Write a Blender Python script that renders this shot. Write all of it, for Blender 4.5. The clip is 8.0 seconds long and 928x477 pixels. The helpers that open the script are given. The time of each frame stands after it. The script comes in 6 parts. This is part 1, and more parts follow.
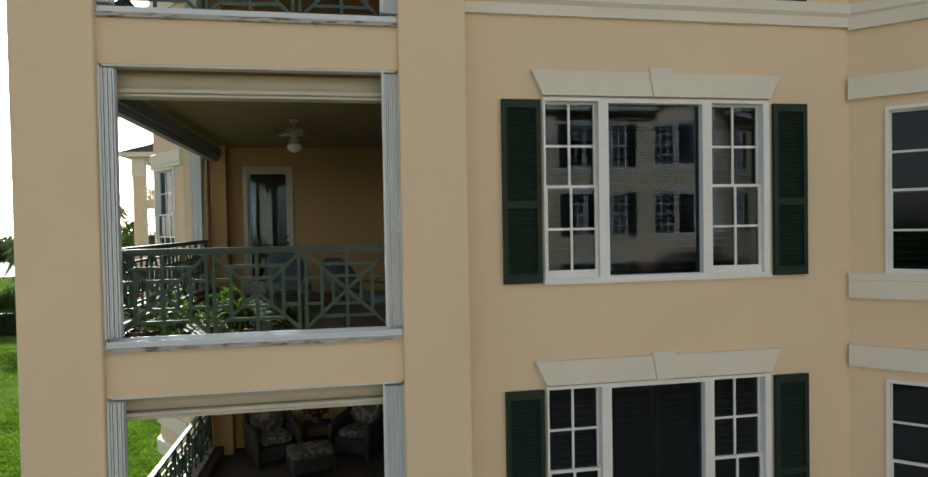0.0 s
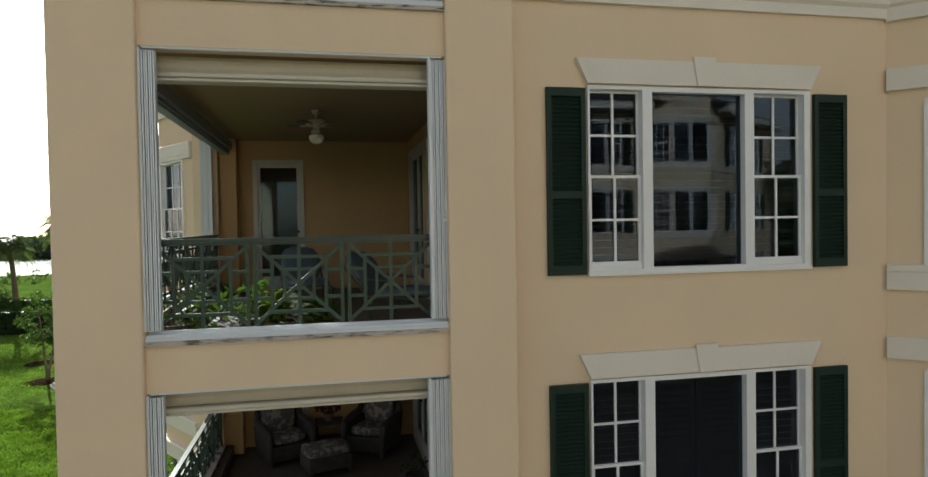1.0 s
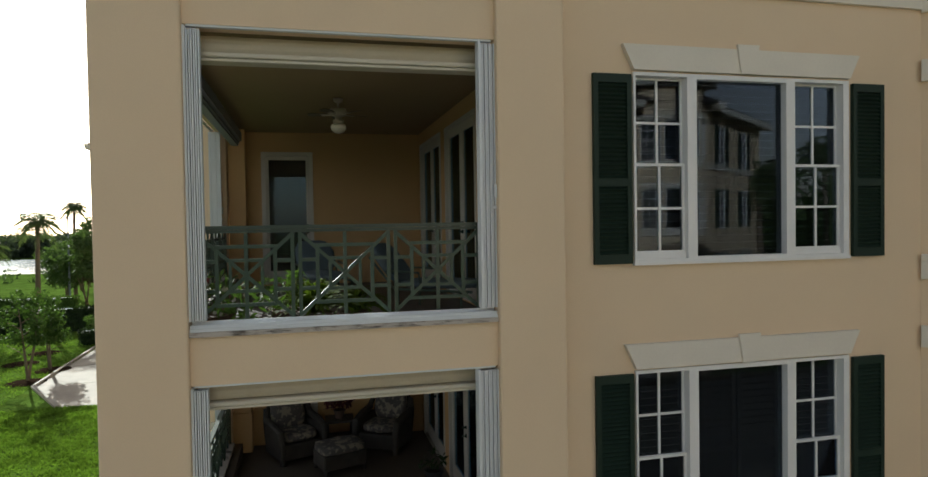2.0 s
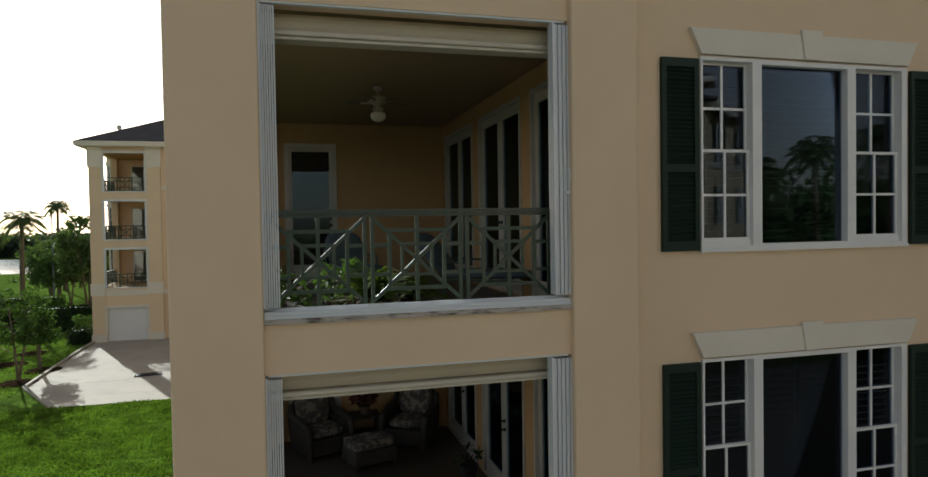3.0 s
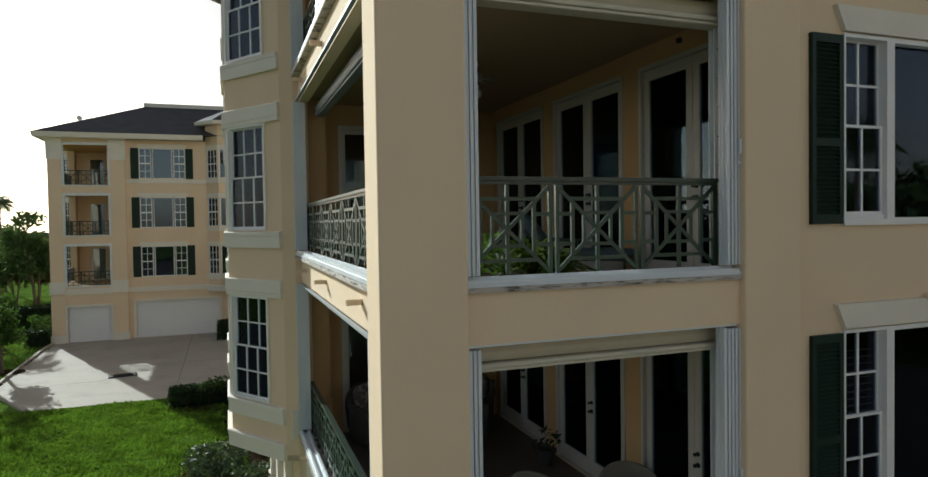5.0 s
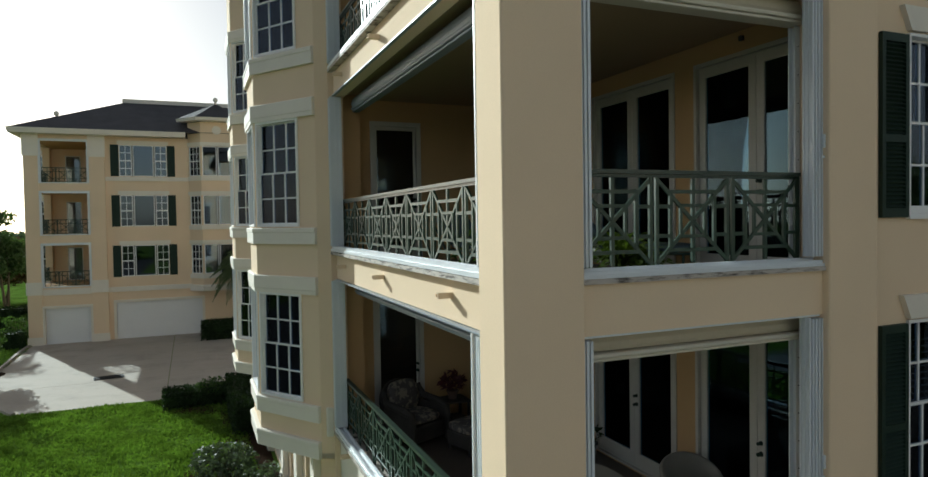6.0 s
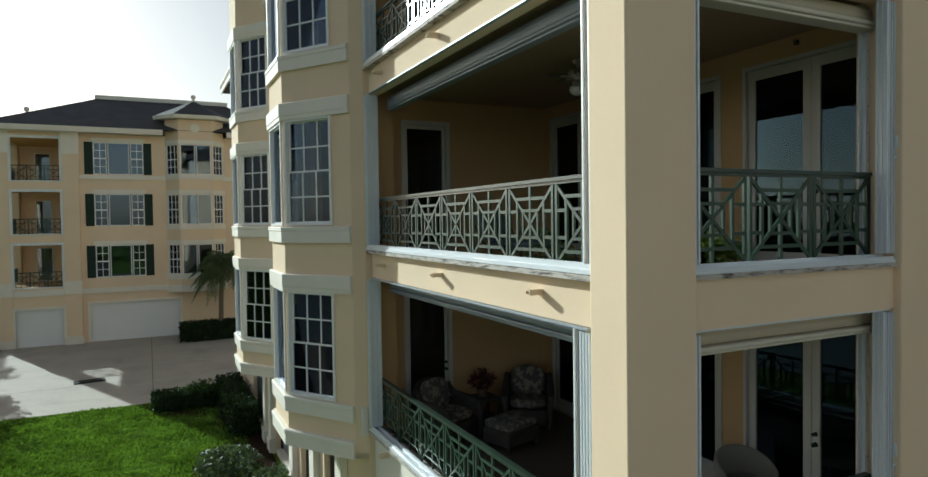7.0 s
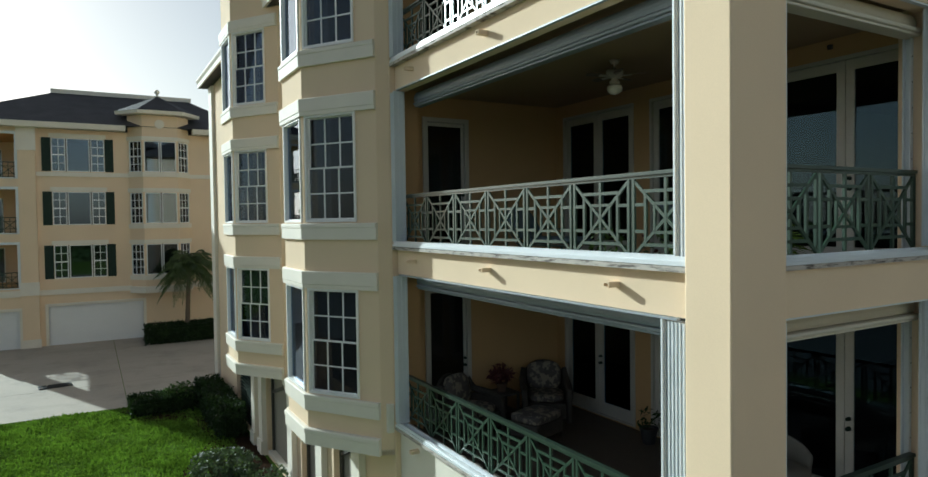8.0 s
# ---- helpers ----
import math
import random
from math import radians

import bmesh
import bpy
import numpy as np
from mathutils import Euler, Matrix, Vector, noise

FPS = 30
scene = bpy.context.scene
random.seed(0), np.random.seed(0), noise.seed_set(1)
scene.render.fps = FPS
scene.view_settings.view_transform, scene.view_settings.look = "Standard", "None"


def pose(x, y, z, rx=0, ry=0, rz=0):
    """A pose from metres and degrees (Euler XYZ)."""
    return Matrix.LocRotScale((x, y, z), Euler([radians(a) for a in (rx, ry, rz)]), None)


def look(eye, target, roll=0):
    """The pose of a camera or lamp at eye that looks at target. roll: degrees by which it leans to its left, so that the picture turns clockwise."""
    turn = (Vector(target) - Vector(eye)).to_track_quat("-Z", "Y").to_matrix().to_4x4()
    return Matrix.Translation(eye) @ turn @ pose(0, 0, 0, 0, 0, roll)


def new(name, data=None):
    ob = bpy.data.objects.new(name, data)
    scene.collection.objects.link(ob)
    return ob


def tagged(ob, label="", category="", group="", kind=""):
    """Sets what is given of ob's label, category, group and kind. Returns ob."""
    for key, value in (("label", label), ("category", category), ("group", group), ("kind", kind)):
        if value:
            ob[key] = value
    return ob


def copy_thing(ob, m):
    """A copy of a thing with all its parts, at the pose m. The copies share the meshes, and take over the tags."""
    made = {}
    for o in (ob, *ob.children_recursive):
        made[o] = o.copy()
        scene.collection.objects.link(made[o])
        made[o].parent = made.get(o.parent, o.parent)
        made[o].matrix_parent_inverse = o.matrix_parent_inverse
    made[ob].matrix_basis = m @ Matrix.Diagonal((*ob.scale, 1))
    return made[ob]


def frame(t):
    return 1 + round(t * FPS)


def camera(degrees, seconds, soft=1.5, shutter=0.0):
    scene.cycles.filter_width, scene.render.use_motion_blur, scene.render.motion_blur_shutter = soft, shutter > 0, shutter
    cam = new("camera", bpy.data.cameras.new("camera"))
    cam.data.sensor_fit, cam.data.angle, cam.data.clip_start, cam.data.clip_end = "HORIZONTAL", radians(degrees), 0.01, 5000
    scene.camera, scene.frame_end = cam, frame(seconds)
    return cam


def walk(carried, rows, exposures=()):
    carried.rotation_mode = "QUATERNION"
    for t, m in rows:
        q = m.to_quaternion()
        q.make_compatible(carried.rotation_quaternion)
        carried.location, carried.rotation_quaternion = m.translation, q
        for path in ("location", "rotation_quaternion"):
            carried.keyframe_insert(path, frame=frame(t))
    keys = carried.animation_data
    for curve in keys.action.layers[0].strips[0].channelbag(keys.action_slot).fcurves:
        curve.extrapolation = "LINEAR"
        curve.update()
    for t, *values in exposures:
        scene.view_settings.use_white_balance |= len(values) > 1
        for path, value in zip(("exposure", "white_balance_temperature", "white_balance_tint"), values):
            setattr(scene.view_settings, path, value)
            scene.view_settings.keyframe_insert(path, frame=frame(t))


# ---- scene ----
cam = camera(70.8, 8.0)
METRES, EYE, TILT, LEAN, TURN = 8.0, 7.6, 0.0, 0.0, -10.2
ROWS = [
    (0.0, 0.0, 0.0, 0.0, -0.02, -1.23, 1.0),
    (0.5, -0.0391, 0.0084, -0.0043, -0.72, -1.26, 0.97),
    (1.0, -0.0798, 0.0189, -0.0107, -1.58, -1.29, 0.95),
    (1.5, -0.1206, 0.0289, -0.0172, -2.63, -1.33, 0.92),
    (3.0, -0.2686, 0.0654, -0.0394, -5.05, -1.39, 0.92),
    (3.5, -0.3279, 0.0766, -0.0481, -5.93, -1.41, 0.91),
    (4.0, -0.3904, 0.0879, -0.0566, -7.09, -1.41, 0.89),
    (4.5, -0.4579, 0.1009, -0.0645, -8.44, -1.42, 0.87),
    (6.0, -0.6702, 0.1393, -0.0754, -12.48, -1.56, 0.9),
    (6.5, -0.744, 0.1525, -0.0759, -13.89, -1.58, 0.88),
    (7.0, -0.8198, 0.1692, -0.0768, -15.61, -1.57, 0.82),
    (7.5, -0.8957, 0.1861, -0.0791, -17.55, -1.59, 0.8),
    (8.0, -0.9734, 0.2051, -0.0816, -19.77, -1.64, 0.8),
]
EXPOSURES = [(0.0, 0.95, 7000, 11), (0.5, 1.0, 7000, 11), (1.0, 0.80, 7000, 11), (1.5, 0.70, 7000, 11), (3.0, 0.20, 6950, 12), (3.5, 0.12, 6900, 12), (4.5, 0.09, 6750, 10), (6.0, 0.08, 6450, 6), (6.5, 0.08, 6400, 5), (8.0, 0.10, 6250, 3)]
walk(cam, [(t, pose(0, 0, EYE, TILT, LEAN, TURN) @ pose(METRES * x, METRES * y, METRES * z, 90 + pitch, roll, yaw)) for t, x, y, z, yaw, pitch, roll in ROWS], EXPOSURES)

# ---- world and sun ----
SUN_AZ, SUN_EL = 23.5, 20.5
world = bpy.data.worlds.new("sky")
scene.world = world
world.use_nodes = True
wn = world.node_tree.nodes
sky = wn.new("ShaderNodeTexSky")
sky.sky_type = "NISHITA"
sky.sun_disc = False
sky.sun_elevation = radians(SUN_EL)
sky.sun_rotation = radians(-SUN_AZ)
sky.air_density, sky.dust_density, sky.ozone_density = 1.0, 1.2, 1.0
wn["Background"].inputs[1].default_value = 0.10
soften = wn.new("ShaderNodeHueSaturation")
soften.inputs["Saturation"].default_value = 0.52
world.node_tree.links.new(sky.outputs[0], soften.inputs["Color"])
world.node_tree.links.new(soften.outputs[0], wn["Background"].inputs[0])
sun = new("sun", bpy.data.lights.new("sun", "SUN"))
sun.data.energy, sun.data.angle, sun.data.color = 5.0, radians(0.6), (0.88, 0.99, 1.0)
sun_dir = Vector((-math.sin(radians(SUN_AZ)) * math.cos(radians(SUN_EL)), math.cos(radians(SUN_AZ)) * math.cos(radians(SUN_EL)), math.sin(radians(SUN_EL))))
sun.matrix_world = look((-20, 50, 40), Vector((-20, 50, 40)) - sun_dir)


# ---- materials ----
def material(name, color, rough=0.6, metal=0.0, spread=0.12, scale=2.0, fine=60.0, bump=0.15, depth=0.004, stain=None, stain_at=(0.55, 0.75), stretch=(1, 1, 1), spec=0.5, objvar=0.0):
    """A surface with two scales of variation, fine relief and, if asked, stains."""
    m = bpy.data.materials.new(name)
    m.use_nodes = True
    t = m.node_tree
    n, l = t.nodes, t.links
    b = n["Principled BSDF"]
    tc = n.new("ShaderNodeNewGeometry")
    mp = n.new("ShaderNodeVectorMath")
    mp.operation = "MULTIPLY"
    mp.inputs[1].default_value = stretch
    l.new(tc.outputs["Position"], mp.inputs[0])
    big = n.new("ShaderNodeTexNoise")
    big.inputs["Scale"].default_value, big.inputs["Detail"].default_value = scale, 5
    small = n.new("ShaderNodeTexNoise")
    small.inputs["Scale"].default_value, small.inputs["Detail"].default_value = fine, 4
    for x in (big, small):
        l.new(mp.outputs[0], x.inputs["Vector"])
    mix = n.new("ShaderNodeMix")
    mix.data_type = "FLOAT"
    mix.inputs[0].default_value = 0.4
    l.new(big.outputs[0], mix.inputs[2])
    l.new(small.outputs[0], mix.inputs[3])
    val = mix.outputs[0]
    if objvar:
        oi = n.new("ShaderNodeObjectInfo")
        ad = n.new("ShaderNodeMath")
        ad.operation = "MULTIPLY_ADD"
        ad.inputs[1].default_value = objvar
        l.new(oi.outputs["Random"], ad.inputs[0])
        l.new(val, ad.inputs[2])
        val = ad.outputs[0]
    ramp = n.new("ShaderNodeValToRGB")
    e = ramp.color_ramp.elements
    e[0].position, e[1].position = 0.3, 0.7 + objvar
    e[0].color = (*[c * (1 - spread) for c in color], 1)
    e[1].color = (*[min(1, c * (1 + spread)) for c in color], 1)
    l.new(val, ramp.inputs[0])
    out = ramp.outputs[0]
    if stain:
        sn = n.new("ShaderNodeTexNoise")
        sn.inputs["Scale"].default_value, sn.inputs["Detail"].default_value, sn.inputs["Roughness"].default_value = scale * 1.7, 8, 0.65
        l.new(mp.outputs[0], sn.inputs["Vector"])
        sr = n.new("ShaderNodeValToRGB")
        sr.color_ramp.elements[0].position, sr.color_ramp.elements[1].position = stain_at
        l.new(sn.outputs[0], sr.inputs[0])
        mc = n.new("ShaderNodeMix")
        mc.data_type = "RGBA"
        l.new(sr.outputs[0], mc.inputs[0])
        l.new(out, mc.inputs[6])
        mc.inputs[7].default_value = (*stain, 1)
        out = mc.outputs[2]
    l.new(out, b.inputs["Base Color"])
    b.inputs["Roughness"].default_value = rough
    b.inputs["Metallic"].default_value = metal
    b.inputs["Specular IOR Level"].default_value = spec
    if bump:
        bp = n.new("ShaderNodeBump")
        bp.inputs["Strength"].default_value, bp.inputs["Distance"].default_value = bump, depth
        l.new(small.outputs[0], bp.inputs["Height"])
        l.new(bp.outputs[0], b.inputs["Normal"])
    return m


def glass(name, ior, tint, sky_tint=(0.72, 0.86, 1.0)):
    m = bpy.data.materials.new(name)
    m.use_nodes = True
    n, l = m.node_tree.nodes, m.node_tree.links
    n.remove(n["Principled BSDF"])
    fr = n.new("ShaderNodeFresnel")
    fr.inputs[0].default_value = ior
    tr = n.new("ShaderNodeBsdfTransparent")
    tr.inputs[0].default_value = (*tint, 1)
    gl = n.new("ShaderNodeBsdfGlossy")
    gl.inputs["Roughness"].default_value = 0.0
    # Gloss tinted blue: a deeper sky's blue put into the reflections.
    gl.inputs["Color"].default_value = (*sky_tint, 1)
    wav = n.new("ShaderNodeTexNoise")
    wav.inputs["Scale"].default_value, wav.inputs["Detail"].default_value = 1.3, 1
    geo = n.new("ShaderNodeNewGeometry")
    l.new(geo.outputs["Position"], wav.inputs["Vector"])
    bp = n.new("ShaderNodeBump")
    bp.inputs["Strength"].default_value, bp.inputs["Distance"].default_value = 0.02, 0.01
    l.new(wav.outputs[0], bp.inputs["Height"])
    l.new(bp.outputs[0], gl.inputs["Normal"])
    mx = n.new("ShaderNodeMixShader")
    l.new(fr.outputs[0], mx.inputs[0])
    l.new(tr.outputs[0], mx.inputs[1])
    l.new(gl.outputs[0], mx.inputs[2])
    l.new(mx.outputs[0], n["Material Output"].inputs[0])
    return m


STUCCO = material("stucco", (0.80, 0.62, 0.43), 0.9, spread=0.05, scale=0.7, fine=90, bump=0.25, depth=0.004, spec=0.2)
TRIM = material("white_trim", (0.79, 0.73, 0.63), 0.7, spread=0.05, scale=1.5, fine=60, bump=0.1, spec=0.3)
STONE = material("sill_stone", (0.50, 0.45, 0.40), 0.8, spread=0.12, scale=4, fine=60, stain=(0.10, 0.085, 0.07), stain_at=(0.50, 0.62), spec=0.3, stretch=(0.7, 0.7, 5))
ALU = material("white_aluminium", (0.70, 0.73, 0.75), 0.35, spread=0.04, scale=3, fine=40, bump=0.03, spec=0.5)
FRAME = material("window_paint", (0.82, 0.81, 0.79), 0.45, spread=0.04, scale=3, fine=50, bump=0.04)
# White door paint greyed, with the balcony's shade in the colour.
DOORSHADE = material("shaded_door_paint", (0.50, 0.48, 0.43), 0.45, spread=0.05, scale=3, fine=50, bump=0.04)
CREAM = material("cream_housing", (0.52, 0.46, 0.34), 0.55, spread=0.06, scale=2, fine=40, bump=0.05)
SHUT = material("dark_green_paint", (0.014, 0.032, 0.022), 0.55, spec=0.25, spread=0.15, scale=3, fine=50, bump=0.06, objvar=0.06)
RAIL = material("green_metal", (0.026, 0.054, 0.035), 0.38, spread=0.15, scale=5, fine=50, bump=0.06)
RAILTOP = material("green_handrail", (0.026, 0.046, 0.033), 0.35, spread=0.15, scale=5, fine=50, bump=0.05)
# Ceiling plaster darkened: the recess's shade is put into its colour.
CEILSHADE = material("shaded_ceiling_plaster", (0.33, 0.24, 0.145), 0.9, spread=0.04, scale=1, fine=60, bump=0.1, spec=0.2)
# Inner plaster, darker than its own tone to hold the balcony's shade.
INNERSHADE = material("shaded_inner_plaster", (0.52, 0.335, 0.165), 0.9, spread=0.05, scale=0.9, fine=80, bump=0.15, spec=0.2)
TILE = material("balcony_tile", (0.095, 0.075, 0.06), 0.6, spread=0.12, scale=3, fine=30, bump=0.08)
BLIND = material("blind_slat", (0.20, 0.21, 0.23), 0.6, spread=0.1, scale=3, fine=30, bump=0)
LOUVRE = material("inside_louvre", (0.15, 0.155, 0.15), 0.6, spread=0.1, scale=3, fine=30, bump=0)
CURTAIN = material("curtain_cloth", (0.40, 0.40, 0.38), 0.9, spread=0.15, scale=3, fine=40, bump=0.2, stretch=(1, 1, 0.1))
FARGLASS = glass("far_window_glass", 1.9, (0.6, 0.63, 0.66))
GLASS = glass("window_glass", 1.40, (0.46, 0.49, 0.50), (0.72, 0.83, 1.0))
DOORGLASS = glass("door_glass", 1.43, (0.5, 0.52, 0.52), (0.55, 0.82, 1.0))
ROOF = material("roof_shingle", (0.055, 0.050, 0.052), 0.85, spread=0.35, scale=1.2, fine=14, bump=0.5, depth=0.02)
CONCRETE = material("driveway_concrete", (0.43, 0.375, 0.305), 0.85, spread=0.10, scale=0.35, fine=18, bump=0.15, stain=(0.27, 0.235, 0.195), stain_at=(0.5, 0.85))
GARAGE = material("garage_door_paint", (0.78, 0.78, 0.78), 0.5, spread=0.04, scale=1, fine=30, bump=0.05)
GRASS = material("lawn", (0.092, 0.165, 0.030), 0.9, spread=0.55, scale=0.55, fine=6, bump=1.0, depth=0.12, stain=(0.115, 0.165, 0.028), stain_at=(0.5, 0.8), spec=0.0)
BLADE = material("grass_blade", (0.118, 0.205, 0.036), 0.8, spread=0.6, scale=1.1, fine=5, bump=0, spec=0.0)
MULCH = material("mulch", (0.034, 0.022, 0.015), 1.0, spec=0.0, spread=0.4, scale=3, fine=25, bump=0.8, depth=0.03)
BARK = material("bark", (0.16, 0.12, 0.085), 0.9, spread=0.3, scale=5, fine=25, bump=0.7, depth=0.02, stretch=(1, 1, 0.3))
LEAF = material("leaf", (0.060, 0.112, 0.030), 0.65, spec=0.12, spread=0.5, scale=1.5, fine=7, bump=0)
LEAFDARK = material("dark_leaf", (0.074, 0.122, 0.046), 0.6, spec=0.2, spread=0.5, scale=1.0, fine=6, bump=0)
# Leaf colour darkened so that hedges and a pot plant look shaded.
LEAFSHADE = material("shade_leaf", (0.022, 0.043, 0.015), 0.6, spec=0.2, spread=0.5, scale=2.5, fine=12, bump=0)
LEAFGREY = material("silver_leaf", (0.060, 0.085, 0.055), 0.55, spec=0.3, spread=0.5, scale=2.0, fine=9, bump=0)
LEAFRED = material("reddish_leaf", (0.085, 0.055, 0.035), 0.6, spec=0.2, spread=0.5, scale=1.0, fine=6, bump=0)
PALM = material("palm_leaf", (0.095, 0.135, 0.055), 0.5, spread=0.4, scale=1.0, fine=6, bump=0)


def leafy(m, share=0.28):
    """Thin leaves let light through."""
    n, l = m.node_tree.nodes, m.node_tree.links
    b = n["Principled BSDF"]
    tr = n.new("ShaderNodeBsdfTranslucent")
    gain = n.new("ShaderNodeMix")
    gain.data_type, gain.blend_type = "RGBA", "MULTIPLY"
    gain.inputs[0].default_value = 1.0
    gain.inputs[7].default_value = (1.5, 1.6, 0.8, 1)
    l.new(b.inputs["Base Color"].links[0].from_socket, gain.inputs[6])
    l.new(gain.outputs[2], tr.inputs[0])
    mx = n.new("ShaderNodeMixShader")
    mx.inputs[0].default_value = share
    l.new(b.outputs[0], mx.inputs[1])
    l.new(tr.outputs[0], mx.inputs[2])
    l.new(mx.outputs[0], n["Material Output"].inputs[0])


for m in (LEAF, LEAFDARK, LEAFSHADE, LEAFGREY, LEAFRED, PALM, BLADE):
    leafy(m)
WATER = material("water", (0.10, 0.14, 0.16), 0.12, spread=0.1, scale=0.05, fine=0.6, bump=0.4, depth=0.1)


# ---- mesh helpers ----
def bx(bm, x0, x1, y0, y1, z0, z1, m=None):
    p = [(x, y, z) for x in (x0, x1) for y in (y0, y1) for z in (z0, z1)]
    v = [bm.verts.new((m @ Vector(q)) if m else q) for q in p]
    for f in ((0, 1, 3, 2), (4, 6, 7, 5), (0, 4, 5, 1), (2, 3, 7, 6), (0, 2, 6, 4), (1, 5, 7, 3)):
        bm.faces.new([v[i] for i in f])


def bar(bm, a, b, w, d, up=(0, 1, 0)):
    """A square bar from a to b, w wide and d deep along up."""
    a, b, up = Vector(a), Vector(b), Vector(up)
    side = (b - a).cross(up).normalized() * (w / 2)
    dd = up.normalized() * (d / 2)
    v = [bm.verts.new(p + i * side + j * dd) for p in (a, b) for i, j in ((-1, -1), (1, -1), (1, 1), (-1, 1))]
    bm.faces.new(v[:4][::-1]), bm.faces.new(v[4:])
    for i in range(4):
        bm.faces.new((v[i], v[(i + 1) % 4], v[4 + (i + 1) % 4], v[4 + i]))


def tube(bm, path, radii, seg=8):
    rings = []
    for i, p in enumerate(path):
        p = Vector(p)
        d = (Vector(path[min(i + 1, len(path) - 1)]) - Vector(path[max(i - 1, 0)])).normalized()
        a = d.orthogonal().normalized()
        if abs(d.z) > 0.5:
            a = (Vector((1, 0, 0)) - d * d.x).normalized()
        c = d.cross(a)
        rings.append([bm.verts.new(p + radii[i] * (math.cos(k * math.tau / seg) * a + math.sin(k * math.tau / seg) * c)) for k in range(seg)])
    for r, s in zip(rings, rings[1:]):
        for k in range(seg):
            bm.faces.new((r[k], r[(k + 1) % seg], s[(k + 1) % seg], s[k]))
    bm.faces.new(rings[0][::-1]), bm.faces.new(rings[-1])


def lathe(bm, profile, seg=20, centre=(0, 0, 0)):
    rings = [[bm.verts.new((centre[0] + r * math.cos(k * math.tau / seg), centre[1] + r * math.sin(k * math.tau / seg), centre[2] + z)) for k in range(seg)] for r, z in profile]
    for r, s in zip(rings, rings[1:]):
        for k in range(seg):
            bm.faces.new((r[k], r[(k + 1) % seg], s[(k + 1) % seg], s[k]))
    bm.faces.new(rings[0][::-1]), bm.faces.new(rings[-1])


def cushion(bm, sx, sy, sz, m, power=3.5, seg=12):
    """A puffed, rounded block."""
    s = bmesh.ops.create_uvsphere(bm, u_segments=seg * 2, v_segments=seg, radius=1.0)["verts"]
    for v in s:
        c = v.co
        k = (abs(c.x) ** power + abs(c.y) ** power + abs(c.z) ** power) ** (-1 / power)
        v.co = m @ Vector((c.x * k * sx / 2, c.y * k * sy / 2, c.z * k * sz / 2))


def bev(bm, w, seg=2):
    bmesh.ops.bevel(bm, geom=list(bm.edges), offset=w, segments=seg, affect="EDGES", profile=0.5)


def mesh(name, bm, mat, smooth=False):
    bmesh.ops.recalc_face_normals(bm, faces=bm.faces[:])
    me = bpy.data.meshes.new(name)
    bm.to_mesh(me)
    bm.free()
    me.materials.append(mat)
    if smooth:
        for p in me.polygons:
            p.use_smooth = True
    return me


def part(name, bm, mat, parent=None, label="", smooth=False, at=None):
    ob = new(name, mesh(name, bm, mat, smooth) if isinstance(bm, bmesh.types.BMesh) else bm)
    if parent:
        ob.parent = parent
    if at is not None:
        ob.matrix_basis = at
    return tagged(ob, label)


def thing(name, m, label, category, group="", kind=""):
    ob = new(name)
    ob.empty_display_size = 0.1
    ob.matrix_basis = m
    return tagged(ob, label, category, group, kind)


def structure(name, bm, mat, label, category, smooth=False):
    if name.startswith("wall"):
        bmesh.ops.remove_doubles(bm, verts=bm.verts[:], dist=0.0002)
    return tagged(part(name, bm, mat, smooth=smooth), label, category, kind="structure")


def holed(bm, u0, u1, z0, z1, t0, t1, holes, m=None):
    """A wall along x from u0 to u1 with rectangular holes (u0, u1, z0, z1); thickness from y = t0 to t1."""
    us = sorted({u0, u1, *[min(max(h[i], u0), u1) for h in holes for i in (0, 1)]})
    for a, b in zip(us, us[1:]):
        c = (a + b) / 2
        z = z0
        for h in sorted((h for h in holes if h[0] < c < h[1]), key=lambda h: h[2]):
            if h[2] > z:
                bx(bm, a, b, t0, t1, z, h[2], m)
            z = h[3]
        if z < z1:
            bx(bm, a, b, t0, t1, z, z1, m)


def strip(bm, pts, prof):
    """A moulding: a closed profile of (out, z) swept along a plan line, outward to the line's right."""
    n = len(pts)
    rows = []
    for i in range(n):
        p = Vector(pts[i])
        ds = []
        if i > 0:
            ds.append((p - Vector(pts[i - 1])).normalized())
        if i < n - 1:
            ds.append((Vector(pts[i + 1]) - p).normalized())
        ns = [Vector((d.y, -d.x)) for d in ds]
        nn = sum(ns, Vector((0, 0))).normalized()
        nn = nn / max(0.3, nn.dot(ns[0]))
        rows.append([bm.verts.new((p.x + nn.x * o, p.y + nn.y * o, z)) for o, z in prof])
    k = len(prof)
    for r, s in zip(rows, rows[1:]):
        for j in range(k):
            bm.faces.new((r[j], r[(j + 1) % k], s[(j + 1) % k], s[j]))
    bm.faces.new(rows[0][::-1]), bm.faces.new(rows[-1])


FLOORS = (3.40, 6.50, 9.60)      # the three flats' floor levels


def turned(x, y, z, a):
    return pose(x, y, z, 0, 0, a)


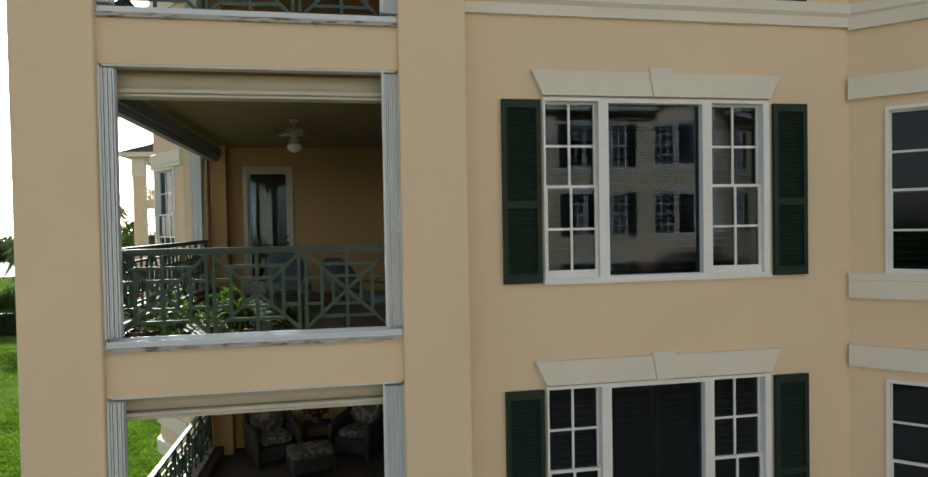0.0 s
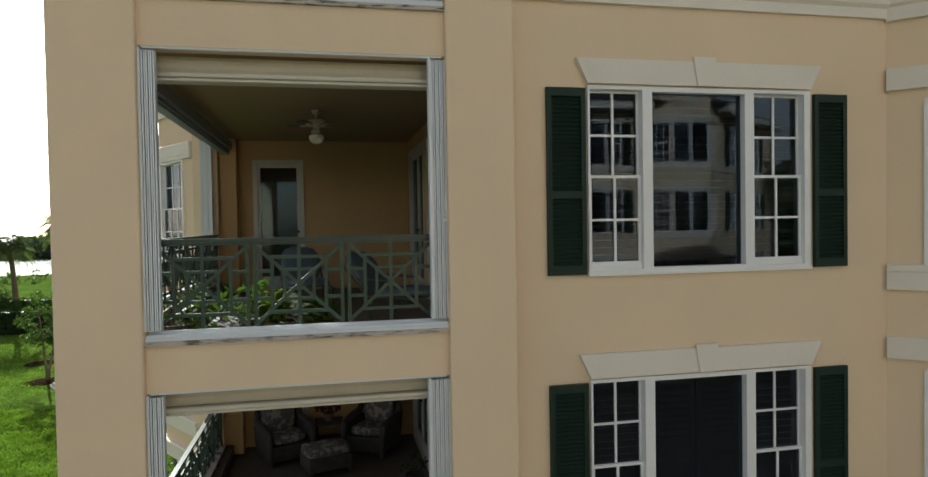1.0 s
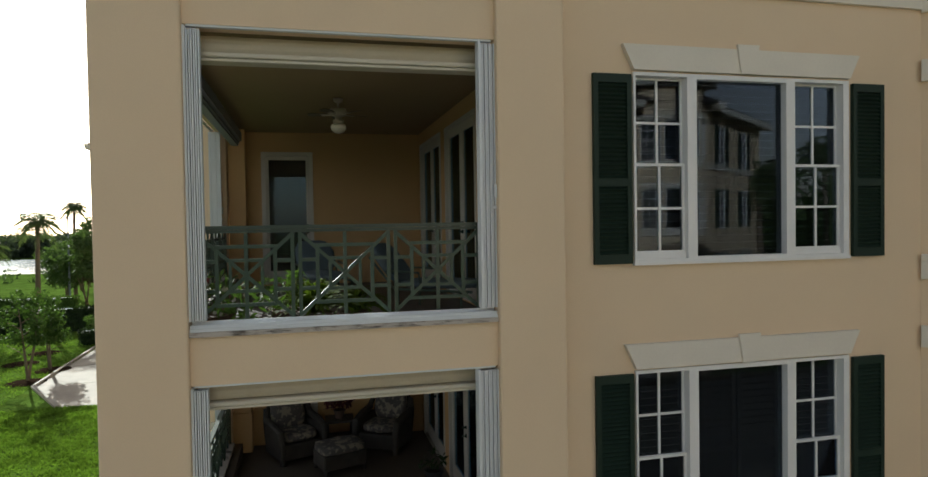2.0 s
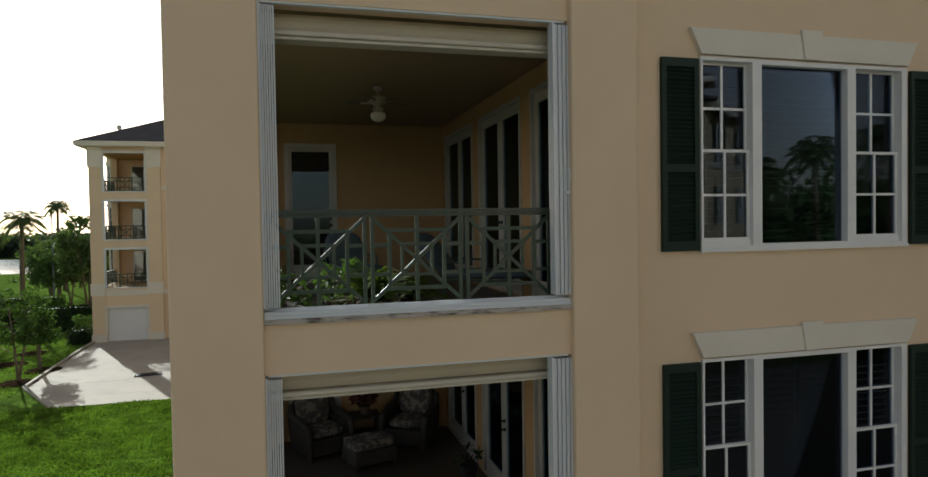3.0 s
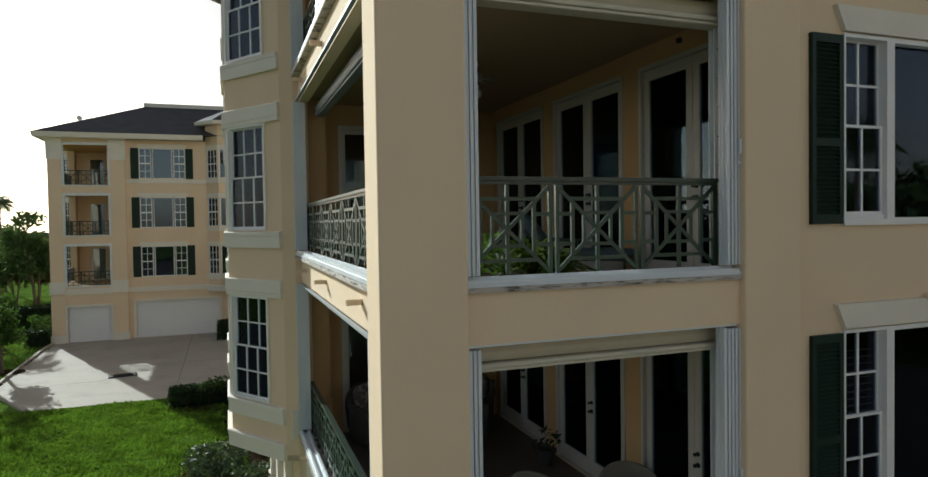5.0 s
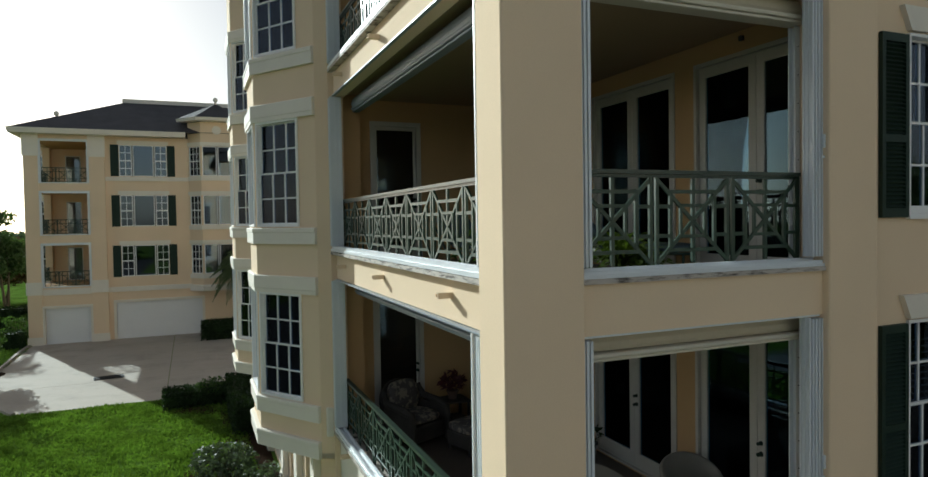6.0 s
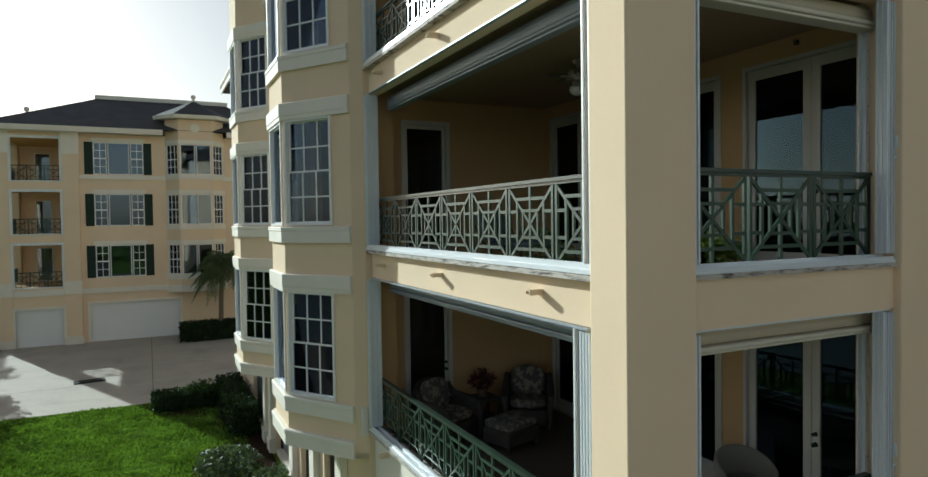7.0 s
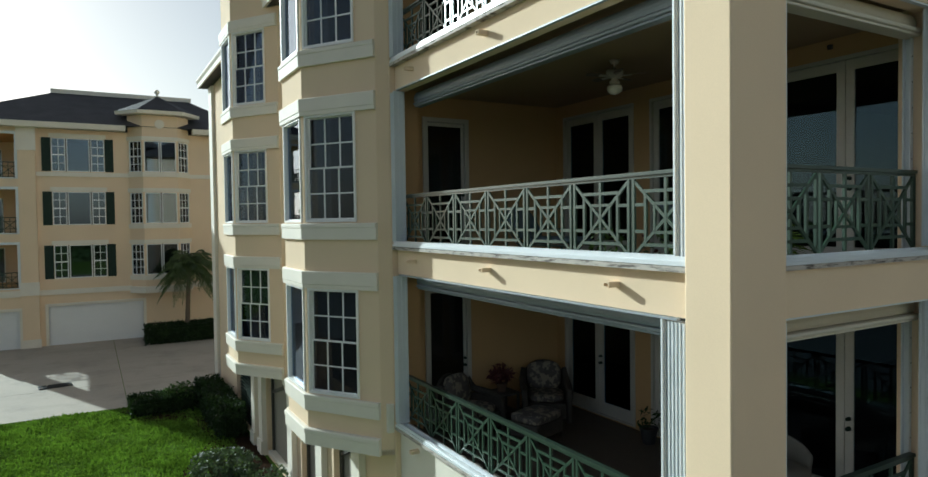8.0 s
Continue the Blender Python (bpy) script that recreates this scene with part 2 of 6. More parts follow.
# ---- the near building: walls ----
CX0, CX1, CY0, CY1 = -2.927, -2.216, 6.435, 6.915
PX0, PX1, WALL_Y, SIDE_X = 0.536, 1.211, 6.735, -2.88

bm = bmesh.new()
bx(bm, CX0, CX1, CY0, CY1, -0.1, 12.35)
bev(bm, 0.018)
structure("wall_corner_column", bm, STUCCO, "peach stucco corner column of the apartment building", "column")
bm = bmesh.new()
bx(bm, PX0, PX1, 6.446, 6.84, -0.1, 12.35)
bev(bm, 0.018)
structure("wall_pilaster", bm, STUCCO, "peach stucco pilaster beside the balcony openings", "pilaster")
bm = bmesh.new()
bx(bm, PX0 + 0.10, PX1 - 0.002, 6.842, 6.98, -0.1, 12.35)
structure("wall_pilaster_back", bm, STUCCO, "stucco wall behind the pilaster", "wall")
bm = bmesh.new()
wh = [(2.08, 4.75, f + 0.47, f + 2.44) for f in FLOORS]
holed(bm, PX1, 5.80, -0.1, 12.5, WALL_Y, 6.98, wh)
structure("wall_front", bm, STUCCO, "peach stucco front wall with three tall triple windows", "wall")


def spandrel(name, bm, label):
    return structure(name, bm, STUCCO, label, "wall")


for i, f in enumerate((*FLOORS, 12.70)):
    bm = bmesh.new()
    bx(bm, CX1, PX0, 6.525, 6.76, f - 0.46 if i else -0.1, f - 0.036)
    if i:
        bx(bm, -2.78, -2.62, CY1, 13.25, f - 0.46, f - 0.046)
    spandrel(f"wall_spandrel_{i + 1}", bm, "peach stucco spandrel band between the balcony openings")
    if i < 3:
        bm = bmesh.new()
        bx(bm, CX1, PX0, 6.485, 6.80, f - 0.035, f + 0.006)
        bx(bm, -2.885, -2.58, CY1, 13.25, f - 0.045, f + 0.006)
        structure(f"balcony_sill_{i + 1}", bm, STONE, "weathered pale stone sill with dark mildew stains under the balcony", "sill")

bm = bmesh.new()
bx(bm, -2.782, -2.62, CY1, 13.25, -0.1, FLOORS[0] - 0.046)
structure("wall_ground_side", bm, TRIM, "white stucco wall under the lowest balcony", "wall")
bm = bmesh.new()
bx(bm, -3.0, SIDE_X - 0.002, 13.27, 13.52, FLOORS[0] - 0.10, FLOORS[0] + 0.40)
bev(bm, 0.012)
structure("trim_pier_block", bm, TRIM, "white block at the foot of the wall beside the bay", "trim")

# the side wall with its ground-floor openings and flat walls between the bays
BAYS = (13.55, 19.98)
side_m = turned(SIDE_X, 0, 0, -90)
bm = bmesh.new()
gh = [(-16.6, -15.0, 0.05, 2.65), (-19.1, -17.9, 0.05, 2.65), (-22.7, -20.3, 0.05, 2.65), (-27.2, -24.2, 0.05, 2.65)]
holed(bm, -31, -13.25, -0.1, 12.5, 0, 0.26, gh + [(-b - 3.8, -b - 0.05, f + 0.0, f + 2.7) for b in BAYS for f in FLOORS], side_m)
structure("wall_side", bm, STUCCO, "sunlit peach stucco side wall with dark ground-floor openings", "wall")
bm = bmesh.new()
bx(bm, -3.0, -2.6, 30.5, 31.2, -0.1, 12.4)
structure("trim_end_pier", bm, TRIM, "white corner pier at the building's far end", "pier")
for k, y in enumerate((14.9, 17.25, 19.7, 23.0, 24.0)):
    bm = bmesh.new()
    bx(bm, -3.02, SIDE_X - 0.002, y - 0.22, y + 0.22, 0.42, 2.62)
    bx(bm, -3.07, SIDE_X - 0.002, y - 0.27, y + 0.27, -0.05, 0.42)
    strip(bm, [(SIDE_X - 0.002, y + 0.22), (-3.02, y + 0.22), (-3.02, y - 0.22), (SIDE_X - 0.002, y - 0.22)], [(0.0, 2.60), (0.04, 2.62), (0.04, 2.70), (0.08, 2.76), (0.08, 2.88), (0.0, 2.88)])
    structure(f"trim_pier_{k + 1}", bm, TRIM, "white painted pier with a stepped capital between ground-floor openings", "pier")
SCREEN = material("garage_screen", (0.26, 0.235, 0.20), 0.8, spread=0.12, scale=1.5, fine=30, bump=0.1)
BRACE = material("dark_bracing", (0.045, 0.04, 0.035), 0.6, spread=0.2, scale=4, fine=40, bump=0.1)
for k, (a, b, z0, z1) in enumerate(gh):
    w = (b - a) / 2
    if k < 3:
        scr = thing(f"window_screen_{k + 1}", side_m @ pose((a + b) / 2, 0.2, z0), "tan screen panel with dark timber bracing in a ground-floor opening", "screen", kind="structure")
        bm = bmesh.new()
        bx(bm, -w + 0.01, w - 0.01, 0, 0.03, 0, z1 - z0)
        part("panel", bm, SCREEN, scr)
        for p, q in (((-w + 0.06, 0.0), (-w + 0.06, z1 - z0)), ((w - 0.06, 0.0), (w - 0.06, z1 - z0)), ((-w + 0.09, z1 - z0 - 0.75), (w - 0.09, z1 - z0 - 0.05))):
            bm = bmesh.new()
            bar(bm, (p[0], -0.04, p[1]), (q[0], -0.04, q[1]), 0.09, 0.06)
            part("brace", bm, BRACE, scr)
        bm = bmesh.new()
        bx(bm, -w, w, -0.19, -0.005, 0.0, 0.10)
        part("sill", bm, TRIM, scr, "white sill")
    else:
        scr = thing(f"window_louvre_{k + 1}", side_m @ pose((a + b) / 2, 0.1, z0), "dark louvred screen in a ground-floor opening", "louvre", kind="structure")
        bm = bmesh.new()
        bx(bm, -w + 0.02, w - 0.02, 0.08, 0.10, 0, z1 - z0)
        part("backing", bm, SHUT, scr)
        bm = bmesh.new()
        bx(bm, -w + 0.03, w - 0.03, 0, 0.07, -0.021, 0.021)
        lm = mesh("louvre_slat", bm, SHUT)
        for j in range(22):
            part("louvre_slat", lm, SHUT, scr, at=pose(0, 0, (j + 0.5) * (z1 - z0) / 22, 0, 0, 0))

# rooms behind the windows
ROOM = material("room_paint", (0.22, 0.20, 0.17), 0.9, spread=0.1, scale=1, fine=20, bump=0)
bm = bmesh.new()
bx(bm, 1.36, 20, 11.5, 11.7, 0, 12.6)
bx(bm, 1.0, 1.14, 14.0, 31, 0, 12.6)
bx(bm, -2.6, 1.0, 30.8, 31, 0, 12.6)
bx(bm, -2.6, 1.0, 17.6, 17.7, 0, 12.6)
bx(bm, -2.6, 1.0, 23.9, 24.0, 0, 12.6)
for z in (0.0, *FLOORS, 12.5):
    bx(bm, 1.36, 20, 6.99, 11.49, z - 0.3, z)
    bx(bm, -2.61, 0.99, 14.01, 30.8, z - 0.3, z)
structure("inner_walls", bm, ROOM, "dim painted room walls behind the windows", "wall")
bm = bmesh.new()
bx(bm, 5.80, 5.9, 6.99, 7.1, 0, 12.4)
bx(bm, 7.05, 20, 5.38, 5.6, -0.1, 12.5)
bx(bm, 19.8, 20, 5.6, 31, -0.1, 12.5)
bx(bm, 1.0, 20, 31, 31.2, -0.1, 12.5)
bx(bm, -2.6, 1.0, 31.0, 31.2, -0.1, 12.5)
structure("wall_rear", bm, STUCCO, "plain peach stucco outer walls of the building", "wall")

# balconies: floors, ceilings, inner walls
for i, f in enumerate(FLOORS):
    bm = bmesh.new()
    bx(bm, -2.615, 1.05, 6.765, 13.75, f - 0.33, f - 0.25)
    structure(f"floor_balcony_{i + 1}", bm, TILE, "brown tiled balcony floor", "floor")
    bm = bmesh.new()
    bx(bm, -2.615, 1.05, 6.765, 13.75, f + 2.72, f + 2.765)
    structure(f"ceiling_balcony_{i + 1}", bm, CEILSHADE, "smooth cream plaster balcony ceiling", "ceiling")
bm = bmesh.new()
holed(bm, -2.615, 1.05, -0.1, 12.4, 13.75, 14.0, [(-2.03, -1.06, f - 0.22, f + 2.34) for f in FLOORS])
structure("wall_balcony_back", bm, INNERSHADE, "warm yellow plaster wall at the back of the balconies", "wall")
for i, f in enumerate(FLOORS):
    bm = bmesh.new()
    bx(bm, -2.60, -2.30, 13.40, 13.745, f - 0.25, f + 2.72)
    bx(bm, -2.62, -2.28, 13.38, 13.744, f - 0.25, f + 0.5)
    structure(f"wall_balcony_pier_{i + 1}", bm, INNERSHADE, "warm yellow plaster pier in the balcony's corner", "pier")
    bm = bmesh.new()
    bx(bm, -2.615, -2.45, 6.77, 13.37, f - 0.25, f - 0.06)
    structure(f"wall_balcony_kerb_{i + 1}", bm, TILE, "low tiled kerb under the balcony railing", "kerb")
DOORS = (7.83, 10.17, 12.52)
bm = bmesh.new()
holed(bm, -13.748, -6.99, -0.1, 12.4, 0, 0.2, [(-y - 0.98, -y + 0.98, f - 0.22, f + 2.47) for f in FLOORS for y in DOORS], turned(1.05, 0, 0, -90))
structure("wall_balcony_inner", bm, INNERSHADE, "warm yellow plaster wall with three pairs of glazed doors", "wall")


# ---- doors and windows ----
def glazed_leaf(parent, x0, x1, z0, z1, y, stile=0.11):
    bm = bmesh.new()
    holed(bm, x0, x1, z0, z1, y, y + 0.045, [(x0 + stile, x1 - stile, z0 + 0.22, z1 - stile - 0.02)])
    leaf = part("door_leaf", bm, DOORSHADE, parent)
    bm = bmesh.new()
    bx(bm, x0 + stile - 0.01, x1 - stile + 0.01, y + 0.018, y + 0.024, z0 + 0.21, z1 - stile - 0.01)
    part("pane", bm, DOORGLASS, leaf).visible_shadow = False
    return leaf


def knob(parent, x, y, z):
    bm = bmesh.new()
    for dz, r in ((0.0, 0.032), (0.13, 0.028)):
        tube(bm, [(x, y, z + dz), (x, y - 0.012, z + dz), (x, y - 0.03, z + dz), (x, y - 0.055, z + dz), (x, y - 0.07, z + dz)], [r, r, 0.012, r * 0.85, r * 0.4], 10)
    part("door_handle", bm, SHUT, parent, "dark bronze knob and deadbolt", smooth=True)


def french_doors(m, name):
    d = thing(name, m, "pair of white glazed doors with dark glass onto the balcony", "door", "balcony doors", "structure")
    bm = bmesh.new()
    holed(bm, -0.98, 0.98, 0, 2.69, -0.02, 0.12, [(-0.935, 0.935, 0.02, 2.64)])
    part("door_frame", bm, DOORSHADE, d)
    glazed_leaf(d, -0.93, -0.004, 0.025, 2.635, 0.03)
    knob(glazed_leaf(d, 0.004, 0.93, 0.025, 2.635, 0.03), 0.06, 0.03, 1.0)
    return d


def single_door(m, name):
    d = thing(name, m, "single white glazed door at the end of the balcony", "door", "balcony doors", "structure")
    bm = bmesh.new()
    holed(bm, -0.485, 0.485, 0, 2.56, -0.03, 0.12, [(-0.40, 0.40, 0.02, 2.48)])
    part("door_frame", bm, DOORSHADE, d)
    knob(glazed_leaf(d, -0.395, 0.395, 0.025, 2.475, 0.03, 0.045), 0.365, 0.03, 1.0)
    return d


fd = french_doors(turned(1.05, DOORS[0], FLOORS[0] - 0.22, -90), "door_1")
sd = single_door(turned(-1.545, 13.75, FLOORS[0] - 0.22, 0), "door_2")
for f in FLOORS:
    for y in DOORS:
        if (f, y) != (FLOORS[0], DOORS[0]):
            copy_thing(fd, turned(1.05, y, f - 0.22, -90))
    if f != FLOORS[0]:
        copy_thing(sd, turned(-1.545, 13.75, f - 0.22, 0))


def sash(parent, x0, x1, z0, z1, y, cols, rows, rail=0.021, muntin=0.025):
    bm = bmesh.new()
    holed(bm, x0, x1, z0, z1, y, y + 0.04, [(x0 + rail, x1 - rail, z0 + rail, z1 - rail)])
    s = part("sash", bm, FRAME, parent)
    bm = bmesh.new()
    for k in range(1, cols):
        x = x0 + rail + (x1 - x0 - 2 * rail) * k / cols
        bx(bm, x - muntin / 2, x + muntin / 2, y + 0.004, y + 0.034, z0 + rail, z1 - rail)
    for k in range(1, rows):
        z = z0 + rail + (z1 - z0 - 2 * rail) * k / rows
        bx(bm, x0 + rail, x1 - rail, y + 0.006, y + 0.032, z - muntin / 2, z + muntin / 2)
    if cols > 1 or rows > 1:
        part("muntins", bm, FRAME, s)
    bm = bmesh.new()
    bx(bm, x0 + rail - 0.005, x1 - rail + 0.005, y + 0.017, y + 0.022, z0 + rail - 0.005, z1 - rail + 0.005)
    part("pane", bm, GLASS, s).visible_shadow = False
    return s


def double_hung(parent, x0, x1, z0, z1, y, cols):
    mid = (z0 + z1) / 2
    sash(parent, x0, x1, mid - 0.02, z1, y + 0.045, cols, 2)
    sash(parent, x0, x1, z0, mid + 0.025, y, cols, 2, rail=0.03)


def blinds(parent, x0, x1, z0, z1, y, pitch, depth, mat, angle=25):
    """A slatted blind: a head rail and its slats."""
    c = (x0 + x1) / 2
    bm = bmesh.new()
    bx(bm, x0, x1, -0.02, 0.02, z1 - 0.03, z1)
    blind = part("blind", bm, mat, parent, at=pose(0, y, 0))
    bm = bmesh.new()
    bx(bm, x0 - c, x1 - c, -depth / 2, depth / 2, -0.002, 0.002)
    sm = mesh("slat", bm, mat)
    for k in range(int((z1 - z0 - 0.03) / pitch)):
        part("slat", sm, mat, blind, at=pose(c, 0, z0 + (k + 0.5) * pitch, angle, 0, 0))
    return blind


def triple_window(m, name, shutters):
    w = thing(name, m, "white triple window, a picture pane between two gridded sashes" + (", dark louvres inside" if shutters else ", slatted blinds inside"), "window", "front windows", "structure")
    bm = bmesh.new()
    holed(bm, -1.335, 1.335, 0, 1.97, -0.035, 0.13, [(-1.31, -0.712, 0.03, 1.935), (-0.60, 0.51, 0.045, 1.92), (0.622, 1.26, 0.03, 1.935)])
    part("window_frame", bm, FRAME, w)
    bm = bmesh.new()
    bx(bm, -1.345, 1.345, -0.05, 0.0, -0.03, 0.006)
    part("window_sill", bm, FRAME, w)
    double_hung(w, -1.308, -0.714, 0.085, 1.933, 0.02, 2)
    double_hung(w, 0.624, 1.258, 0.085, 1.933, 0.02, 2)
    bm = bmesh.new()
    bx(bm, -1.308, -0.714, 0.0, 0.08, 0.031, 0.085)
    bx(bm, 0.624, 1.258, 0.0, 0.08, 0.031, 0.085)
    part("window_apron", bm, FRAME, w)
    bm = bmesh.new()
    bx(bm, -0.605, 0.515, 0.05, 0.056, 0.04, 1.925)
    part("pane", bm, GLASS, w).visible_shadow = False
    if shutters:
        for a, b in ((-1.27, -0.72), (-0.59, -0.05), (-0.03, 0.50), (0.63, 1.23)):
            bm = bmesh.new()
            holed(bm, a, b, 0.05, 1.92, 0.10, 0.125, [(a + 0.05, b - 0.05, 0.12, 0.98), (a + 0.05, b - 0.05, 1.04, 1.86)])
            part("inside_shutter", bm, LOUVRE, w)
            blinds(w, a + 0.05, b - 0.05, 0.12, 1.86, 0.112, 0.075, 0.07, LOUVRE, 40)
    else:
        for a, b in ((-1.27, -0.72), (-0.59, 0.50), (0.63, 1.23)):
            blinds(w, a, b, 0.06, 1.9, 0.12, 0.080, 0.05, BLIND, 14)
    return w


wn2 = triple_window(turned(3.415, WALL_Y, FLOORS[1] + 0.47, 0), "window_2", False)
copy_thing(wn2, turned(3.415, WALL_Y, FLOORS[2] + 0.47, 0)).name = "window_3"
triple_window(turned(3.415, WALL_Y, FLOORS[0] + 0.47, 0), "window_1", True)


def lintel(m, name, half=1.46, foot=1.335, h=0.26, key=True):
    bm = bmesh.new()
    v = [bm.verts.new((x, y, z)) for y in (-0.06, 0.0) for x, z in ((-foot, 0), (foot, 0), (half, h), (-half, h))]
    for f in ((0, 1, 2, 3), (7, 6, 5, 4), (0, 4, 5, 1), (1, 5, 6, 2), (2, 6, 7, 3), (3, 7, 4, 0)):
        bm.faces.new([v[i] for i in f])
    if key:
        v = [bm.verts.new((x, y, z)) for y in (-0.085, -0.058) for x, z in ((-0.085, -0.003), (0.085, -0.003), (0.135, h + 0.045), (-0.135, h + 0.045))]
        for f in ((0, 1, 2, 3), (7, 6, 5, 4), (0, 4, 5, 1), (1, 5, 6, 2), (2, 6, 7, 3), (3, 7, 4, 0)):
            bm.faces.new([v[i] for i in f])
    ob = structure(name, bm, TRIM, "white flared lintel with a raised keystone over a window", "lintel")
    ob.matrix_basis = m
    return ob


for i, f in enumerate(FLOORS):
    lintel(turned(3.415, WALL_Y, f + 2.46, 0), f"trim_lintel_{i + 1}")

# louvred shutters, one built and the rest copied
shutter = thing("louvred_shutter", turned(1.84, WALL_Y, FLOORS[1] + 0.46, 0), "dark green louvred wooden shutter fixed beside a window", "shutter", "window shutters")
bm = bmesh.new()
holed(bm, -0.212, 0.212, 0, 1.95, -0.05, -0.004, [(-0.16, 0.16, 0.10, 0.80), (-0.16, 0.16, 0.88, 1.86)])
part("shutter_frame", bm, SHUT, shutter)
bm = bmesh.new()
bx(bm, -0.16, 0.16, -0.012, -0.005, 0.10, 1.86)
part("backing", bm, SHUT, shutter)
bm = bmesh.new()
bx(bm, -0.158, 0.158, -0.021, 0.021, -0.004, 0.004)
slat = mesh("slat", bm, SHUT)
for z0, z1 in ((0.10, 0.80), (0.88, 1.86)):
    n = int((z1 - z0) / 0.043)
    for k in range(n):
        part("slat", slat, SHUT, shutter, at=pose(0, -0.03, z0 + (k + 0.5) * (z1 - z0) / n, 38, 0, 0))
for f in FLOORS:
    for x in (1.84, 5.012):
        if (f, x) != (FLOORS[1], 1.84):
            copy_thing(shutter, turned(x, WALL_Y, f + 0.46, 0))


# ---- canted bays ----
def bay_window(m, name, width, h, cols, curtain=False, shade=False):
    w = thing(name, m, ("white gridded sash window of a projecting bay" if cols else "plain white-framed picture window of a projecting bay") + (", grey shade half drawn" if shade else ", pale curtain inside" if curtain else ""), "window", "bay windows", "structure")
    bm = bmesh.new()
    holed(bm, -width / 2, width / 2, 0, h, -0.03, 0.12, [(-width / 2 + 0.04, width / 2 - 0.04, 0.04, h - 0.04)])
    part("window_frame", bm, FRAME, w)
    if cols:
        double_hung(w, -width / 2 + 0.041, width / 2 - 0.041, 0.041, h - 0.041, 0.02, cols)
    else:
        sash(w, -width / 2 + 0.041, width / 2 - 0.041, 0.041, h - 0.041, 0.03, 1, 1)
    if shade:
        bm = bmesh.new()
        bx(bm, -width / 2 + 0.05, width / 2 - 0.05, 0.20, 0.206, h * 0.52, h - 0.05)
        tube(bm, [(-width / 2 + 0.05, 0.22, h - 0.06), (width / 2 - 0.05, 0.22, h - 0.06)], [0.025, 0.025], 8)
        part("roller_shade", bm, CURTAIN, w, "grey cloth shade drawn halfway down")
    elif curtain:
        bm = bmesh.new()
        n = 24
        pv = [(-width / 2 + 0.06 + 0.30 * k / n, 0.25 + 0.025 * math.sin(k * 1.6)) for k in range(n + 1)]
        for (xa, ya), (xb, yb) in zip(pv, pv[1:]):
            v = [bm.verts.new(p) for p in ((xa, ya, 0.06), (xb, yb, 0.06), (xb, yb, h - 0.06), (xa, ya, h - 0.06))]
            bm.faces.new(v)
        part("curtain", bm, CURTAIN, w)
    return w


def bay_stack(name, line, levels, bottom, top, wins, mat=STUCCO):
    """Walls of a bay along a plan line (outward to its right), with window holes, and its mouldings."""
    bm = bmesh.new()
    for (a, b), holes in zip(zip(line, line[1:]), wins):
        a, b = Vector(a), Vector(b)
        d = b - a
        m = turned(a.x, a.y, 0, math.degrees(math.atan2(d.y, d.x)))
        holed(bm, 0, d.length, bottom, top, 0, 0.18, [(u0, u1, f + 0.44, f + 2.35) for f in levels for u0, u1 in holes], m)
    structure(name, bm, mat, "peach stucco walls of a three-storey canted bay", "wall")


CAP = [(0.0, 0.13), (0.062, 0.13), (0.062, 0.335), (0.074, 0.345), (0.074, 0.405), (0.055, 0.42), (0.0, 0.42)]
STRING = [(0.0, 2.35), (0.058, 2.35), (0.058, 2.42), (0.068, 2.43), (0.068, 2.645), (0.055, 2.66), (0.0, 2.66)]


def mould(name, line, prof, z, label="white stepped moulding round the bay"):
    bm = bmesh.new()
    strip(bm, line, [(o, p + z) for o, p in prof])
    return structure(name, bm, TRIM, label, "moulding")


